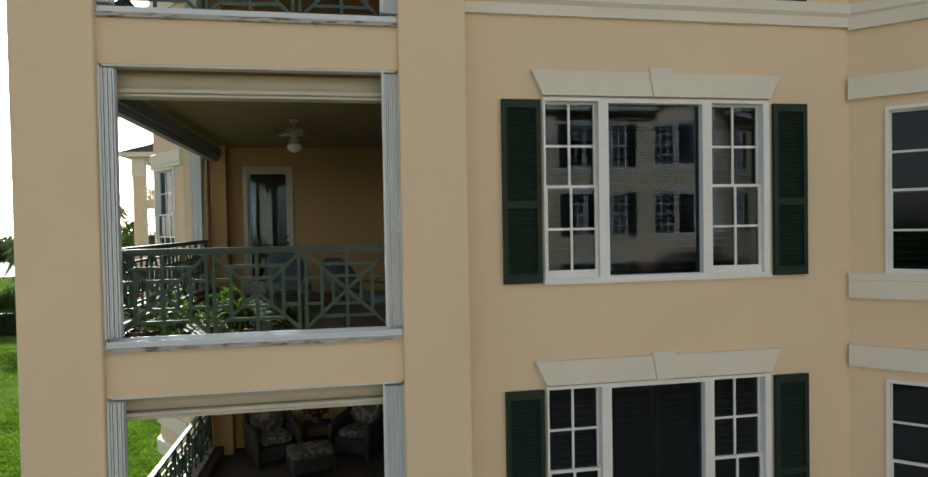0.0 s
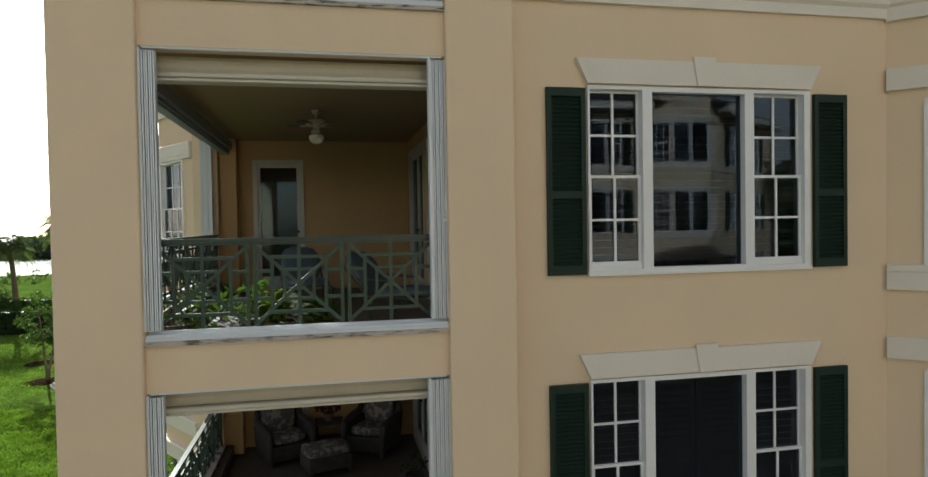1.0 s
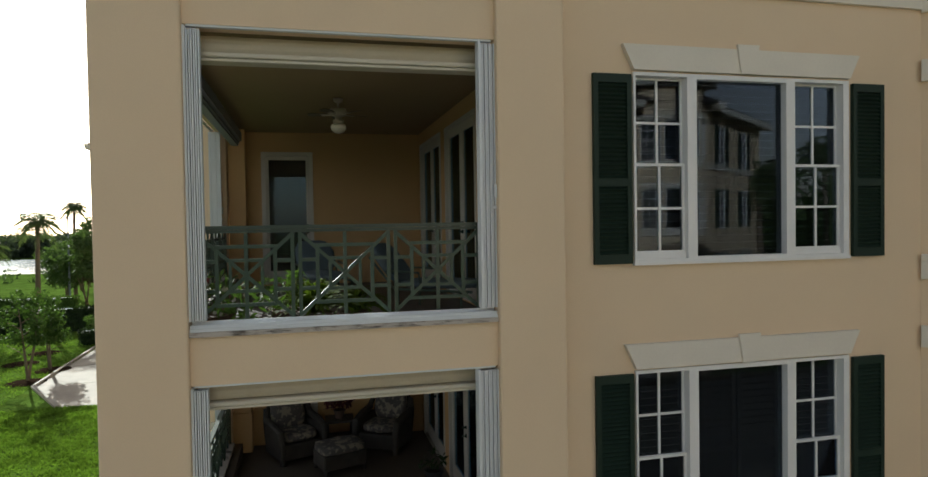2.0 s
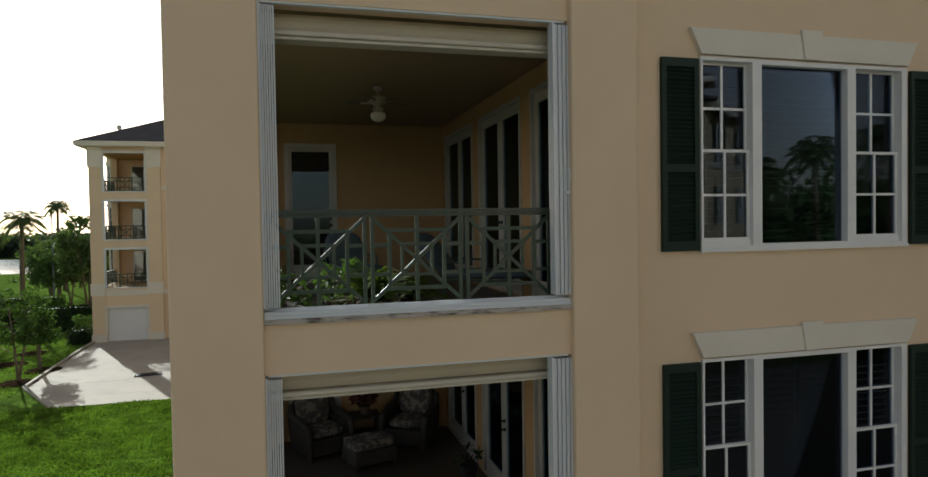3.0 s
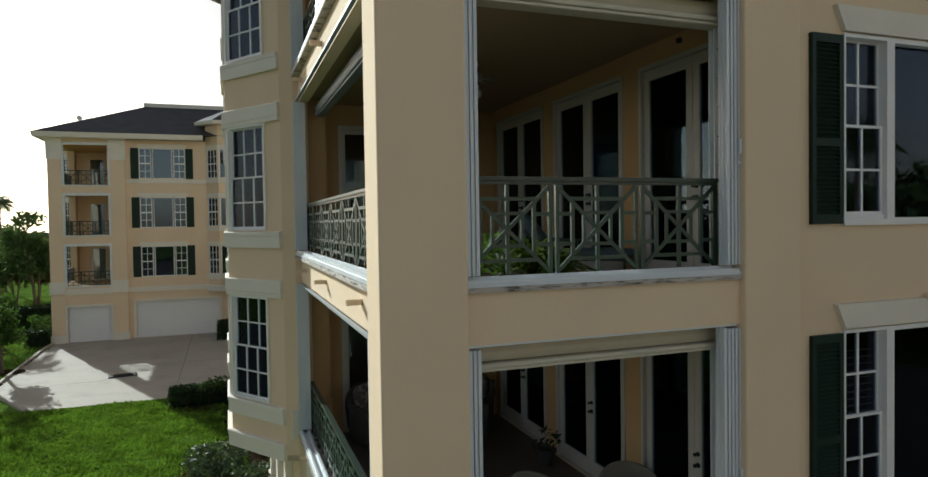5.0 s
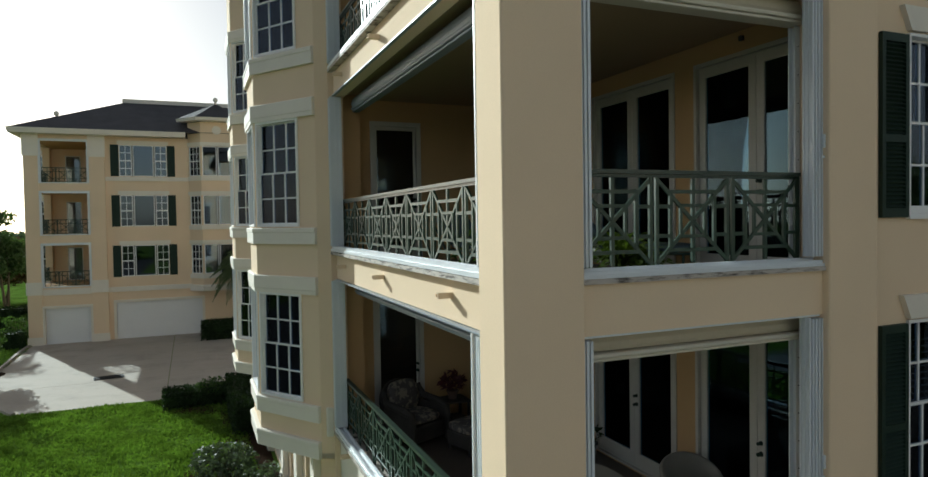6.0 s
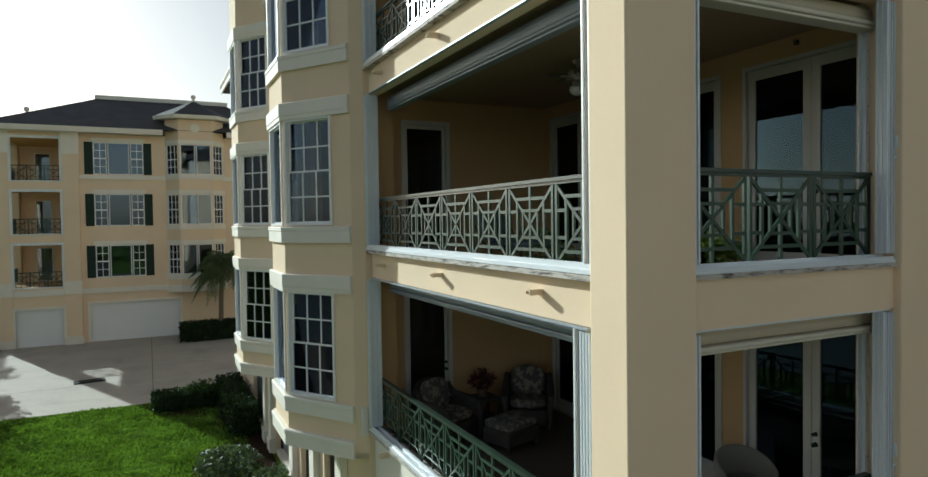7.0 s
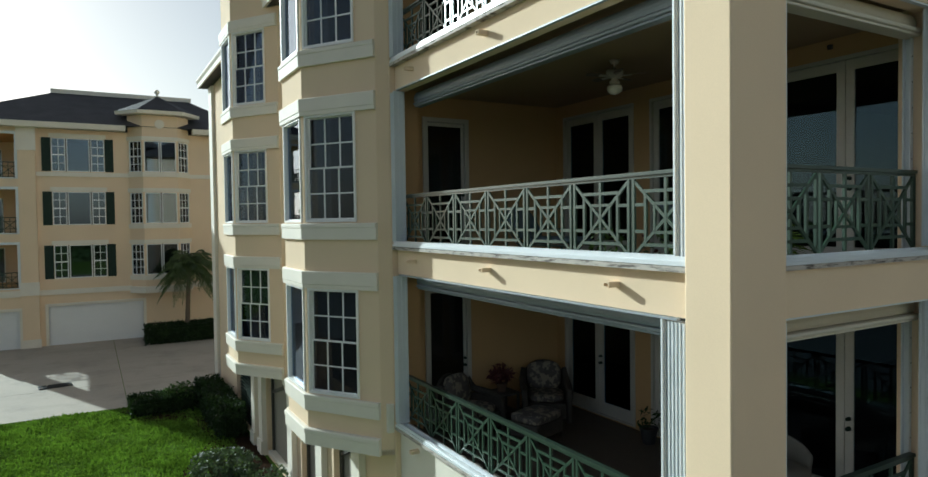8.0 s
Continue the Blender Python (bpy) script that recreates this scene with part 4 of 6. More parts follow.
def apartment_building(m, label, width=16.0, wing=False):
    b = thing("apartment_building", m, label, "apartment building")
    I = Matrix.Identity(4)
    wins = [(4.95, 7.63)]
    tops = [(f + 0.47, f + 2.40) for f in FLOORS]
    bm = bmesh.new()
    holed(bm, 4.18, 8.88, 0, 12.5, 0.28, 0.5, [(wins[0][0], wins[0][1], a, c) for a, c in tops] + [(4.6, 9.5, 0, 2.28)], I)
    holed(bm, 8.88, width, 0, 12.5, 0.28, 0.5, [(8.88, 9.5, 0, 2.28), (9.1, 11.9, 3.5, 12.4)], I)
    for x0, x1 in ((0, 0.73), (3.35, 4.18)):
        bx(bm, x0, x1, 0, 0.5, 0, 12.5)
    for i, f in enumerate((*FLOORS, 12.7)):
        if i:
            bx(bm, 0.73, 3.35, 0.08, 0.32, f - 0.46, f - 0.0)
            bx(bm, 0.08, 0.32, 0.5, 5.5, f - 0.46, f - 0.0)
        else:
            holed(bm, 0.73, 3.35, 0, f, 0.08, 0.32, [(0.86, 3.22, 0, 2.15)])
            bx(bm, 0.08, 0.32, 0.5, 5.5, 0, f)
    bx(bm, 0.0, 0.4, 5.5, 18, 0, 12.5)
    bx(bm, 0.4, 4.18, 6.2, 6.5, 0, 12.5)
    bx(bm, 4.18, 4.4, 0.5, 6.2, 0, 12.5)
    bx(bm, width - 0.3, width, 0.5, 18, 0, 12.5)
    bx(bm, 0.4, width - 0.3, 17.7, 18, 0, 12.5)
    part("wall", bm, STUCCO, b)
    def block(name, mat, *box):
        bm = bmesh.new()
        bx(bm, *box)
        return part(name, bm, mat, b)
    for f in (0.0, *FLOORS, 12.6):
        block("floor_slab", INNERSHADE, 0.325, 4.175, 0.33, 6.195, f - 0.35, f - 0.02)
        block("floor_slab", ROOM, 4.41, width - 0.31, 0.51, 17.6, f - 0.35, f - 0.02)
    block("inner_wall", ROOM, 4.41, width - 0.31, 5.0, 5.2, 0, 12.4)
    # balcony doors, railings
    for f in FLOORS:
        far_window(b, I, 1.2, 2.1, f, f + 2.2, 6.16, 1, 1)
        bm = bmesh.new()
        for a, c, side in ((0.73, 3.35, False), (0.5, 5.5, True)):
            n = int((c - a) / 0.11)
            mm = I if not side else Matrix.Translation((0.2, 0, 0)) @ Matrix.Rotation(math.pi / 2, 4, "Z")
            y = 0.2 if not side else 0.0
            bx(bm, a, c, y - 0.03, y + 0.03, f + 0.90, f + 0.95, mm)
            bx(bm, a, c, y - 0.015, y + 0.015, f + 0.10, f + 0.13, mm)
            k, W = 0, 0.87
            while a + k * W < c - 0.2:
                p, q = a + k * W, min(c, a + (k + 1) * W)
                for x in (p + 0.02, (p + q) / 2, q - 0.02, p * 0.8 + q * 0.2, p * 0.2 + q * 0.8):
                    bx(bm, x - 0.015, x + 0.015, y - 0.013, y + 0.013, f + 0.06, f + 0.9, mm)
                for za, zb in ((0.12, 0.88), (0.88, 0.12)):
                    bar(bm, mm @ Vector((p, y, f + za)), mm @ Vector((q, y, f + zb)), 0.03, 0.024, mm.to_3x3() @ Vector((0, 1, 0)))
                for z in (0.3, 0.7):
                    bx(bm, p, q, y - 0.012, y + 0.012, f + z - 0.015, f + z + 0.015, mm)
                k += 1
        part("railing", bm, RAIL, b, "dark green fretwork railing")
        bm = bmesh.new()
        holed(bm, 0.73, 3.35, f, f + 2.64, 0.04, 0.14, [(0.86, 3.22, f + 0.06, f + 2.50)])
        part("opening_frame", bm, ALU, b)
    # windows and shutters of the flat front
    for x0, x1 in wins:
        for a, c in tops:
            far_window(b, I, x0, x1, a, c, 0.30, 0, 0, True)
    bm = bmesh.new()
    bx(bm, 0, 0.45, -0.05, -0.01, 0, 1.93)
    for k in range(30):
        bx(bm, 0.05, 0.40, -0.062, -0.045, 0.1 + k * 0.06, 0.13 + k * 0.06)
    sm = mesh("shutter", bm, SHUT)
    for x0, x1 in wins:
        for a, c in tops:
            for x in (x0 - 0.47, x1 + 0.02):
                part("shutter", sm, SHUT, b, at=Matrix.Translation((x, 0.28, a)))
    # bands and mouldings
    for z0, z1 in ((2.95, 3.25), (9.78, 10.02)):
        block("belt_course", TRIM, 4.19, 8.88, 0.20, 0.279, z0, z1)
        block("belt_course", TRIM, 12.1, width, 0.20, 0.279, z0, z1)
    for x0, x1 in ((0, 0.73), (3.35, 4.18)):
        for z0, z1 in ((0, 0.5), (3.0, 3.75), (11.2, 12.5)):
            block("pilaster_block", TRIM, x0 - 0.05, x1 + 0.05, -0.06, -0.004, z0, z1)
    block("belt_course", TRIM, 0.79, 3.29, 0.0, 0.07, 2.95, 3.3)
    for a, c in tops:
        for x0, x1 in wins:
            block("lintel", TRIM, x0 - 0.1, x1 + 0.1, 0.23, 0.279, c + 0.02, c + 0.26)
    # projecting bay
    line = [(8.88, 0.28), (9.62, -0.55), (11.55, -0.55), (12.3, 0.28)]
    bw = bmesh.new()
    for i, (p, q) in enumerate(zip(line, line[1:])):
        d = Vector(q) - Vector(p)
        mm = turned(p[0], p[1], 0, math.degrees(math.atan2(d.y, d.x)))
        e = 0.08
        holed(bw, 0, d.length, 2.9, 13.5, 0, 0.16, [(e, d.length - e, f + 0.50, f + 2.36) for f in FLOORS], mm)
        for f in FLOORS:
            if i == 1:
                far_window(b, mm, e, d.length / 2 - 0.03, f + 0.5, f + 2.36, 0.03, 1, 1)
                far_window(b, mm, d.length / 2 + 0.03, d.length - e, f + 0.5, f + 2.36, 0.03, 1, 1)
            else:
                far_window(b, mm, e, d.length - e, f + 0.5, f + 2.36, 0.03, 3, 4)
    part("bay_wall", bw, STUCCO, b)
    bm = bmesh.new()
    for f in FLOORS:
        strip(bm, line, [(0, f + 0.2), (0.07, f + 0.2), (0.07, f + 0.48), (0, f + 0.48)])
        strip(bm, line, [(0, f + 2.38), (0.07, f + 2.38), (0.07, f + 2.62), (0, f + 2.62)])
    strip(bm, line, [(0, 2.8), (0.1, 2.8), (0.1, 3.15), (0, 3.2)])
    strip(bm, [(8.3, 0.3), (9.4, -1.05), (11.77, -1.05), (12.9, 0.3)], [(-0.5, 13.52), (0.06, 13.52), (0.12, 13.72), (-0.5, 13.72)])
    strip(bm, [(-0.55, 18.4), (-0.55, -0.55), (8.75, -0.55)], [(-0.5, 12.48), (0.05, 12.48), (0.12, 12.78), (-0.5, 12.78)])
    strip(bm, [(12.45, -0.55), (width + 0.4, -0.55)], [(-0.5, 12.48), (0.05, 12.48), (0.12, 12.78), (-0.5, 12.78)])
    part("cornice", bm, TRIM, b)
    bm = bmesh.new()
    n = 28
    bmesh.ops.create_circle(bm, cap_ends=True, radius=0.27, segments=n, matrix=pose(10.58, -0.56, 12.98, 90))
    r = bmesh.ops.extrude_face_region(bm, geom=bm.faces[:])
    bmesh.ops.translate(bm, verts=[x for x in r["geom"] if isinstance(x, bmesh.types.BMVert)], vec=(0, -0.05, 0))
    part("medallion", bm, TRIM, b, "round white medallion above the bay")
    # bay on the side wall, seen through the balconies
    side = [(0.0, 10.9), (-0.9, 9.6), (-0.9, 8.25), (0.0, 6.95)]
    bw, bm = bmesh.new(), bmesh.new()
    for p, q in zip(side, side[1:]):
        d = Vector(q) - Vector(p)
        mm = turned(p[0], p[1], 0, math.degrees(math.atan2(d.y, d.x)))
        e = 0.16
        holed(bw, 0, d.length, 2.9, 12.9, 0, 0.16, [(e, d.length - e, f + 0.47, f + 2.36) for f in FLOORS], mm)
        for f in FLOORS:
            far_window(b, mm, e, d.length - e, f + 0.47, f + 2.36, 0.03, 3, 4)
    part("bay_wall", bw, STUCCO, b)
    for f in FLOORS:
        strip(bm, side, [(0, f + 0.17), (0.07, f + 0.17), (0.07, f + 0.45), (0, f + 0.45)])
        strip(bm, side, [(0, f + 2.38), (0.07, f + 2.38), (0.07, f + 2.64), (0, f + 2.64)])
    part("bay_moulding", bm, TRIM, b)
    if wing:
        wm = turned(width - 0.05, 0.32, 0, 37)
        long = 9.0
        spots = [(1.7, 2.8), (5.4, 6.5)]
        bm = bmesh.new()
        holed(bm, 0, long, 0, 12.5, 0, 0.25, [(u0, u1, z0, z1) for z0, z1 in tops for u0, u1 in spots], wm)
        bx(bm, long - 0.25, long, 0.25, 9.0, 0, 12.5, wm)
        part("wall", bm, STUCCO, b)
        bm = bmesh.new()
        bx(bm, 0.3, long - 0.3, 3.0, 3.2, 0, 12.4, wm)
        part("inner_wall", bm, ROOM, b)
        bm = bmesh.new()
        bx(bm, -0.1, long + 0.5, -0.55, -0.02, 12.48, 12.78, wm)
        part("cornice", bm, TRIM, b)
        for z in (2.95, 9.78):
            bm = bmesh.new()
            bx(bm, 0.05, long + 0.05, -0.08, -0.004, z, z + 0.27, wm)
            part("belt_course", bm, TRIM, b)
        bm = bmesh.new()
        v = [bm.verts.new(wm @ Vector(c)) for c in ((-0.1, -0.6, 12.79), (long + 0.55, -0.6, 12.79), (long + 0.55, 10, 12.79), (-0.1, 10, 12.79), (1.5, 4.7, 15.3), (long - 4.2, 4.7, 15.3))]
        for f in ((0, 1, 5, 4), (1, 2, 5), (2, 3, 4, 5), (3, 0, 4), (3, 2, 1, 0)):
            bm.faces.new([v[i] for i in f])
        part("roof", bm, ROOF, b)
        for z0, z1 in tops:
            for u0, u1 in spots:
                far_window(b, wm, u0, u1, z0, z1, 0.03, 2, 4)
                for x in (u0 - 0.47, u1 + 0.02):
                    part("shutter", sm, SHUT, b, at=wm @ Matrix.Translation((x, 0, z0)))
    # roof with turret and finials
    bm = bmesh.new()
    ft = [(-0.6, -0.6), (width + 0.5, -0.6), (width + 0.5, 18.5), (-0.6, 18.5)]
    lo = [bm.verts.new((x, y, 12.79)) for x, y in ft]
    hi = [bm.verts.new((x, y, z)) for x, y, z in ((4.9, 4.9, 15.35), (width - 3, 4.9, 15.35), (width - 3, 13, 15.35), (4.9, 13, 15.35))]
    for k in range(4):
        bm.faces.new((lo[k], lo[(k + 1) % 4], hi[(k + 1) % 4], hi[k]))
    bm.faces.new(hi), bm.faces.new(lo[::-1])
    part("roof", bm, ROOF, b, "dark shingled hip roof")
    bm = bmesh.new()
    bx(bm, 4.85, width - 2.9, 4.85, 5.1, 15.352, 15.62)
    part("parapet", bm, TRIM, b)
    bm = bmesh.new()
    lo = [bm.verts.new((x, y, 13.725)) for x, y in ((8.15, 0.5), (9.35, -1.17), (11.83, -1.17), (13.05, 0.5), (11.9, 2.6), (9.3, 2.6))]
    tip = bm.verts.new((10.6, 0.6, 14.85))
    for k in range(6):
        bm.faces.new((lo[k], lo[(k + 1) % 6], tip))
    bm.faces.new(lo[::-1])
    part("turret_roof", bm, ROOF, b)
    for x, y, z in ((10.6, 0.6, 14.8), (1.5, 1.6, 13.65)):
        bm = bmesh.new()
        lathe(bm, [(0.16, 0.0), (0.10, 0.08), (0.05, 0.14), (0.12, 0.2), (0.16, 0.3), (0.12, 0.41), (0.02, 0.46)], 14, (x, y, z))
        part("finial", bm, TRIM, b, smooth=True)
    # garages
    for x0, x1, z1, y in ((0.86, 3.22, 2.15, 0.2), (4.6, 9.5, 2.28, 0.36)):
        bm = bmesh.new()
        n = 4
        for k in range(n):
            bx(bm, x0, x1, y, y + 0.05, 0.02 + k * z1 / n, (k + 1) * z1 / n - 0.012)
        bx(bm, x0, x1, y + 0.02, y + 0.06, 0.02, z1)
        part("garage_door", bm, GARAGE, b, "white sectional garage door, shut")
        bm = bmesh.new()
        yy = 0.03 if x0 < 1 else 0.22
        bx(bm, x0 - 0.16, x0, yy, yy + 0.14, 0, z1 + 0.16), bx(bm, x1, x1 + 0.16, yy, yy + 0.14, 0, z1 + 0.16)
        bx(bm, x0, x1, yy, yy + 0.14, z1, z1 + 0.16)
        part("garage_surround", bm, TRIM, b)
    return b


apartment_building(turned(-14.03, 47.1, 0, 0), "four-storey peach apartment building with a dark hip roof beyond the drive")
apartment_building(turned(4.9, -14.0, 0, 0) @ Matrix.Diagonal((1, -1, 1, 1)), "sunlit peach apartment building standing opposite, with green shutters", 12.4, True)

grate = thing("drain_grate", turned(-8.75, 36.0, 0.021, 8), "dark iron drain grate set in the driveway", "drain grate")
bm = bmesh.new()
holed(bm, -0.62, 0.62, 0.0, 0.03, -0.30, 0.30, [])
part("tray", bm, POTBLACK, grate)
bm = bmesh.new()
bx(bm, -0.6, 0.6, -0.012, 0.012, 0.03, 0.05)
gm = mesh("grate_bar", bm, POTBLACK)
for k in range(11):
    part("grate_bar", gm, POTBLACK, grate, at=Matrix.Translation((0, -0.26 + 0.052 * k, 0)))


# ---- plants ----
def quads(name, c, a, b, mat, bend=0.0):
    """One mesh of leaf diamonds: centres c, half axes a (along) and b (across), all N x 3."""
    n = len(c)
    v = np.empty((n, 4, 3))
    v[:, 0], v[:, 1], v[:, 2], v[:, 3] = c - a, c + b - a * 0.1, c + a, c - b - a * 0.1
    if bend:
        v[:, 2, 2] -= bend * np.linalg.norm(a, axis=1)
    me = bpy.data.meshes.new(name)
    me.from_pydata(v.reshape(-1, 3).tolist(), [], np.arange(n * 4).reshape(n, 4).tolist())
    me.materials.append(mat)
    return me


def crown_points(rng, blobs, per, squash=0.8, shell=0.55):
    out, nor = [], []
    for x, y, z, r in blobs:
        n = max(8, int(per * r * r))
        d = rng.normal(size=(n, 3))
        d /= np.linalg.norm(d, axis=1)[:, None]
        k = (shell + (1 - shell) * rng.random(n) ** 0.5)[:, None] * r
        p = d * k * np.array((1, 1, squash))
        out.append(p + np.array((x, y, z)))
        nor.append(d)
    return np.vstack(out), np.vstack(nor)


def leafage(name, rng, blobs, per, size, mat, squash=0.8, shell=0.55, upward=0.4, slim=0.5):
    c, d = crown_points(rng, blobs, per, squash, shell)
    n = len(c)
    a = rng.normal(size=(n, 3)) + d * 0.6
    a[:, 2] += upward * 0.3
    a /= np.linalg.norm(a, axis=1)[:, None]
    b = np.cross(a, rng.normal(size=(n, 3)) + d)
    b /= np.linalg.norm(b, axis=1)[:, None] + 1e-6
    s = size * (0.6 + 0.8 * rng.random(n))[:, None]
    return quads(name, c, a * s, b * s * slim, mat, 0.2)


def broad_tree(x, y, h, r, seed, label, mat=LEAF, leaf=0.13, per=170, stems=2, clear=0.38):
    rng = np.random.default_rng(seed)
    t = thing("tree", turned(x, y, 0, seed * 40), label, "tree", "trees")
    bm = bmesh.new()
    blobs = []
    for s in range(stems):
        lean = rng.normal(0, 0.12, 2) * h / 4
        top = Vector((lean[0] * 2, lean[1] * 2, h * 0.72))
        base = Vector((rng.normal(0, 0.08), rng.normal(0, 0.08), -0.1))
        mid = base.lerp(top, 0.5) + Vector((rng.normal(0, 0.1), rng.normal(0, 0.1), 0))
        rb = 0.018 * h / max(1, stems ** 0.5)
        tube(bm, [base, base.lerp(mid, 0.5), mid, mid.lerp(top, 0.5), top], [rb * 1.3, rb, rb * 0.8, rb * 0.55, rb * 0.25], 7)
        for k in range(7):
            f = 0.38 + 0.6 * k / 7
            p = base.lerp(top, f)
            ang = rng.random() * math.tau
            ln = r * (0.55 + 0.5 * rng.random()) * (1.15 - f * 0.5)
            q = p + Vector((math.cos(ang) * ln, math.sin(ang) * ln, ln * (0.35 + 0.4 * rng.random())))
            tube(bm, [p, p.lerp(q, 0.5) + Vector((0, 0, 0.05)), q], [rb * 0.45, rb * 0.3, rb * 0.1], 5)
            blobs.append((q.x, q.y, max(q.z, h * clear), r * (0.28 + 0.2 * rng.random())))
            m2 = p.lerp(q, 0.6)
            blobs.append((m2.x, m2.y, max(m2.z, h * clear), r * (0.22 + 0.15 * rng.random())))
        blobs.append((top.x, top.y, top.z + h * 0.12, r * 0.42))
    part("trunk", bm, BARK, t, smooth=True)
    part("crown", leafage("crown", rng, blobs, per, leaf, mat, 0.8, 0.35), mat, t)
    return t


def palm_tree(x, y, h, seed, label, fronds=30, length=2.0, trunk=0.16, mat=PALM, droop=1.0):
    rng = np.random.default_rng(seed)
    t = thing("palm_tree", turned(x, y, 0, 0), label, "palm tree", "palms")
    bm = bmesh.new()
    n = 14
    lean = rng.normal(0, 0.25, 2)
    path = [(lean[0] * (k / n) ** 2, lean[1] * (k / n) ** 2, -0.1 + h * k / n) for k in range(n + 1)]
    tube(bm, path, [trunk * (1.35 - 0.5 * k / n + (0.05 if k % 2 else 0)) for k in range(n + 1)], 9)
    part("trunk", bm, BARK, t, "ringed grey palm trunk", smooth=True)
    cs, As, bs = [], [], []
    top = np.array(path[-1])
    for f in range(fronds):
        ang = f * 2.399 + rng.normal(0, 0.1)
        up = 1.15 - 1.75 * f / fronds
        ln = length * (0.85 + 0.3 * rng.random())
        d = np.array((math.cos(ang), math.sin(ang), 0.0))
        side = np.array((-d[1], d[0], 0.0))
        prev = None
        for k in range(15):
            u = (k + 1) / 15
            p = top + d * ln * u * math.cos(up) * (1 - 0.12 * u) + np.array((0, 0, ln * (u * math.sin(up) - droop * 0.62 * u * u)))
            if prev is not None:
                ax = (p - prev) / 2
                cs.append((p + prev) / 2), As.append(ax * 1.15), bs.append(side * 0.022)
                tang = ax / np.linalg.norm(ax)
                w = ln * 0.30 * math.sin(math.pi * min(1, 0.12 + 0.86 * u)) + 0.05
                for sg in (-1, 1):
                    for o in (0.0, 0.5):
                        dv = side * sg * 0.8 + tang * 0.55 + np.array((0, 0, -0.35 * droop + rng.normal(0, 0.12)))
                        dv = dv / np.linalg.norm(dv) * w / 2
                        bb = np.cross(dv, np.array((0, 0, 1.0)) + rng.normal(0, 0.3, 3))
                        bb = bb / (np.linalg.norm(bb) + 1e-6) * 0.028 * length / 2
                        cs.append(prev + (p - prev) * o + dv), As.append(dv), bs.append(bb)
            prev = p
    part("crown", quads("crown", np.array(cs), np.array(As), np.array(bs), mat, 0.25), mat, t, "feathery arching palm fronds")
    return t


def hedge(x0, x1, y0, y1, h, seed, label, mat=LEAFSHADE, leaf=0.05, per=420, name="hedge", category="hedge"):
    """A clipped hedge: a dense core with leaves standing off its faces."""
    rng = np.random.default_rng(seed)
    cx, cy = (x0 + x1) / 2, (y0 + y1) / 2
    t = thing(name, turned(cx, cy, 0, 0), label, category, "hedges")
    sx, sy = (x1 - x0) / 2, (y1 - y0) / 2
    bm = bmesh.new()
    bx(bm, -sx + 0.08, sx - 0.08, -sy + 0.08, sy - 0.08, 0, h - 0.08)
    bmesh.ops.bevel(bm, geom=list(bm.edges), offset=min(0.12, sx * 0.4, sy * 0.4), segments=2, affect="EDGES")
    part("inner_growth", bm, mat, t)
    areas = np.array((4 * sx * sy, 2 * sx * h, 2 * sx * h, 2 * sy * h, 2 * sy * h))
    n = int(per * areas.sum())
    f = rng.choice(5, n, p=areas / areas.sum())
    u, v = rng.random(n) * 2 - 1, rng.random(n)
    c = np.empty((n, 3))
    c[:, 0] = np.where(f == 0, u * sx, np.where(f < 3, u * sx, np.where(f == 3, -sx, sx)))
    c[:, 1] = np.where(f == 0, (v * 2 - 1) * sy, np.where(f == 1, -sy, np.where(f == 2, sy, u * sy)))
    c[:, 2] = np.where(f == 0, h, v * h)
    c += rng.normal(0, 0.035, (n, 3))
    c[:, 2] += 0.05 * np.sin(c[:, 0] * 3.1 + seed) * np.cos(c[:, 1] * 2.7)
    a = rng.normal(size=(n, 3))
    a /= np.linalg.norm(a, axis=1)[:, None]
    b = np.cross(a, rng.normal(size=(n, 3)))
    b /= np.linalg.norm(b, axis=1)[:, None]
    s = leaf * (0.6 + 0.8 * rng.random(n))[:, None]
    part("foliage", quads("foliage", c, a * s, b * s * 0.6, mat), mat, t)
    return t


def shrub(x, y, r, h, seed, label, mat=LEAFGREY, leaf=0.055, per=900, name="shrub"):
    rng = np.random.default_rng(seed)
    t = thing(name, turned(x, y, 0, 0), label, "shrub", "shrubs")
    blobs = [(0, 0, h * 0.45, r * 0.75)]
    for k in range(11):
        a = k * 2.4
        q = r * (0.35 + 0.35 * rng.random())
        blobs.append((math.cos(a) * q, math.sin(a) * q, h * (0.35 + 0.35 * rng.random()), r * 0.42))
    bm = bmesh.new()
    for k in range(6):
        a = k * 1.05
        tube(bm, [(0, 0, -0.05), (math.cos(a) * r * 0.3, math.sin(a) * r * 0.3, h * 0.4), (math.cos(a) * r * 0.5, math.sin(a) * r * 0.5, h * 0.7)], [0.03, 0.02, 0.008], 5)
    part("stems", bm, BARK, t)
    part("foliage", leafage("foliage", rng, blobs, per, leaf, mat, 0.75, 0.75), mat, t)
    return t


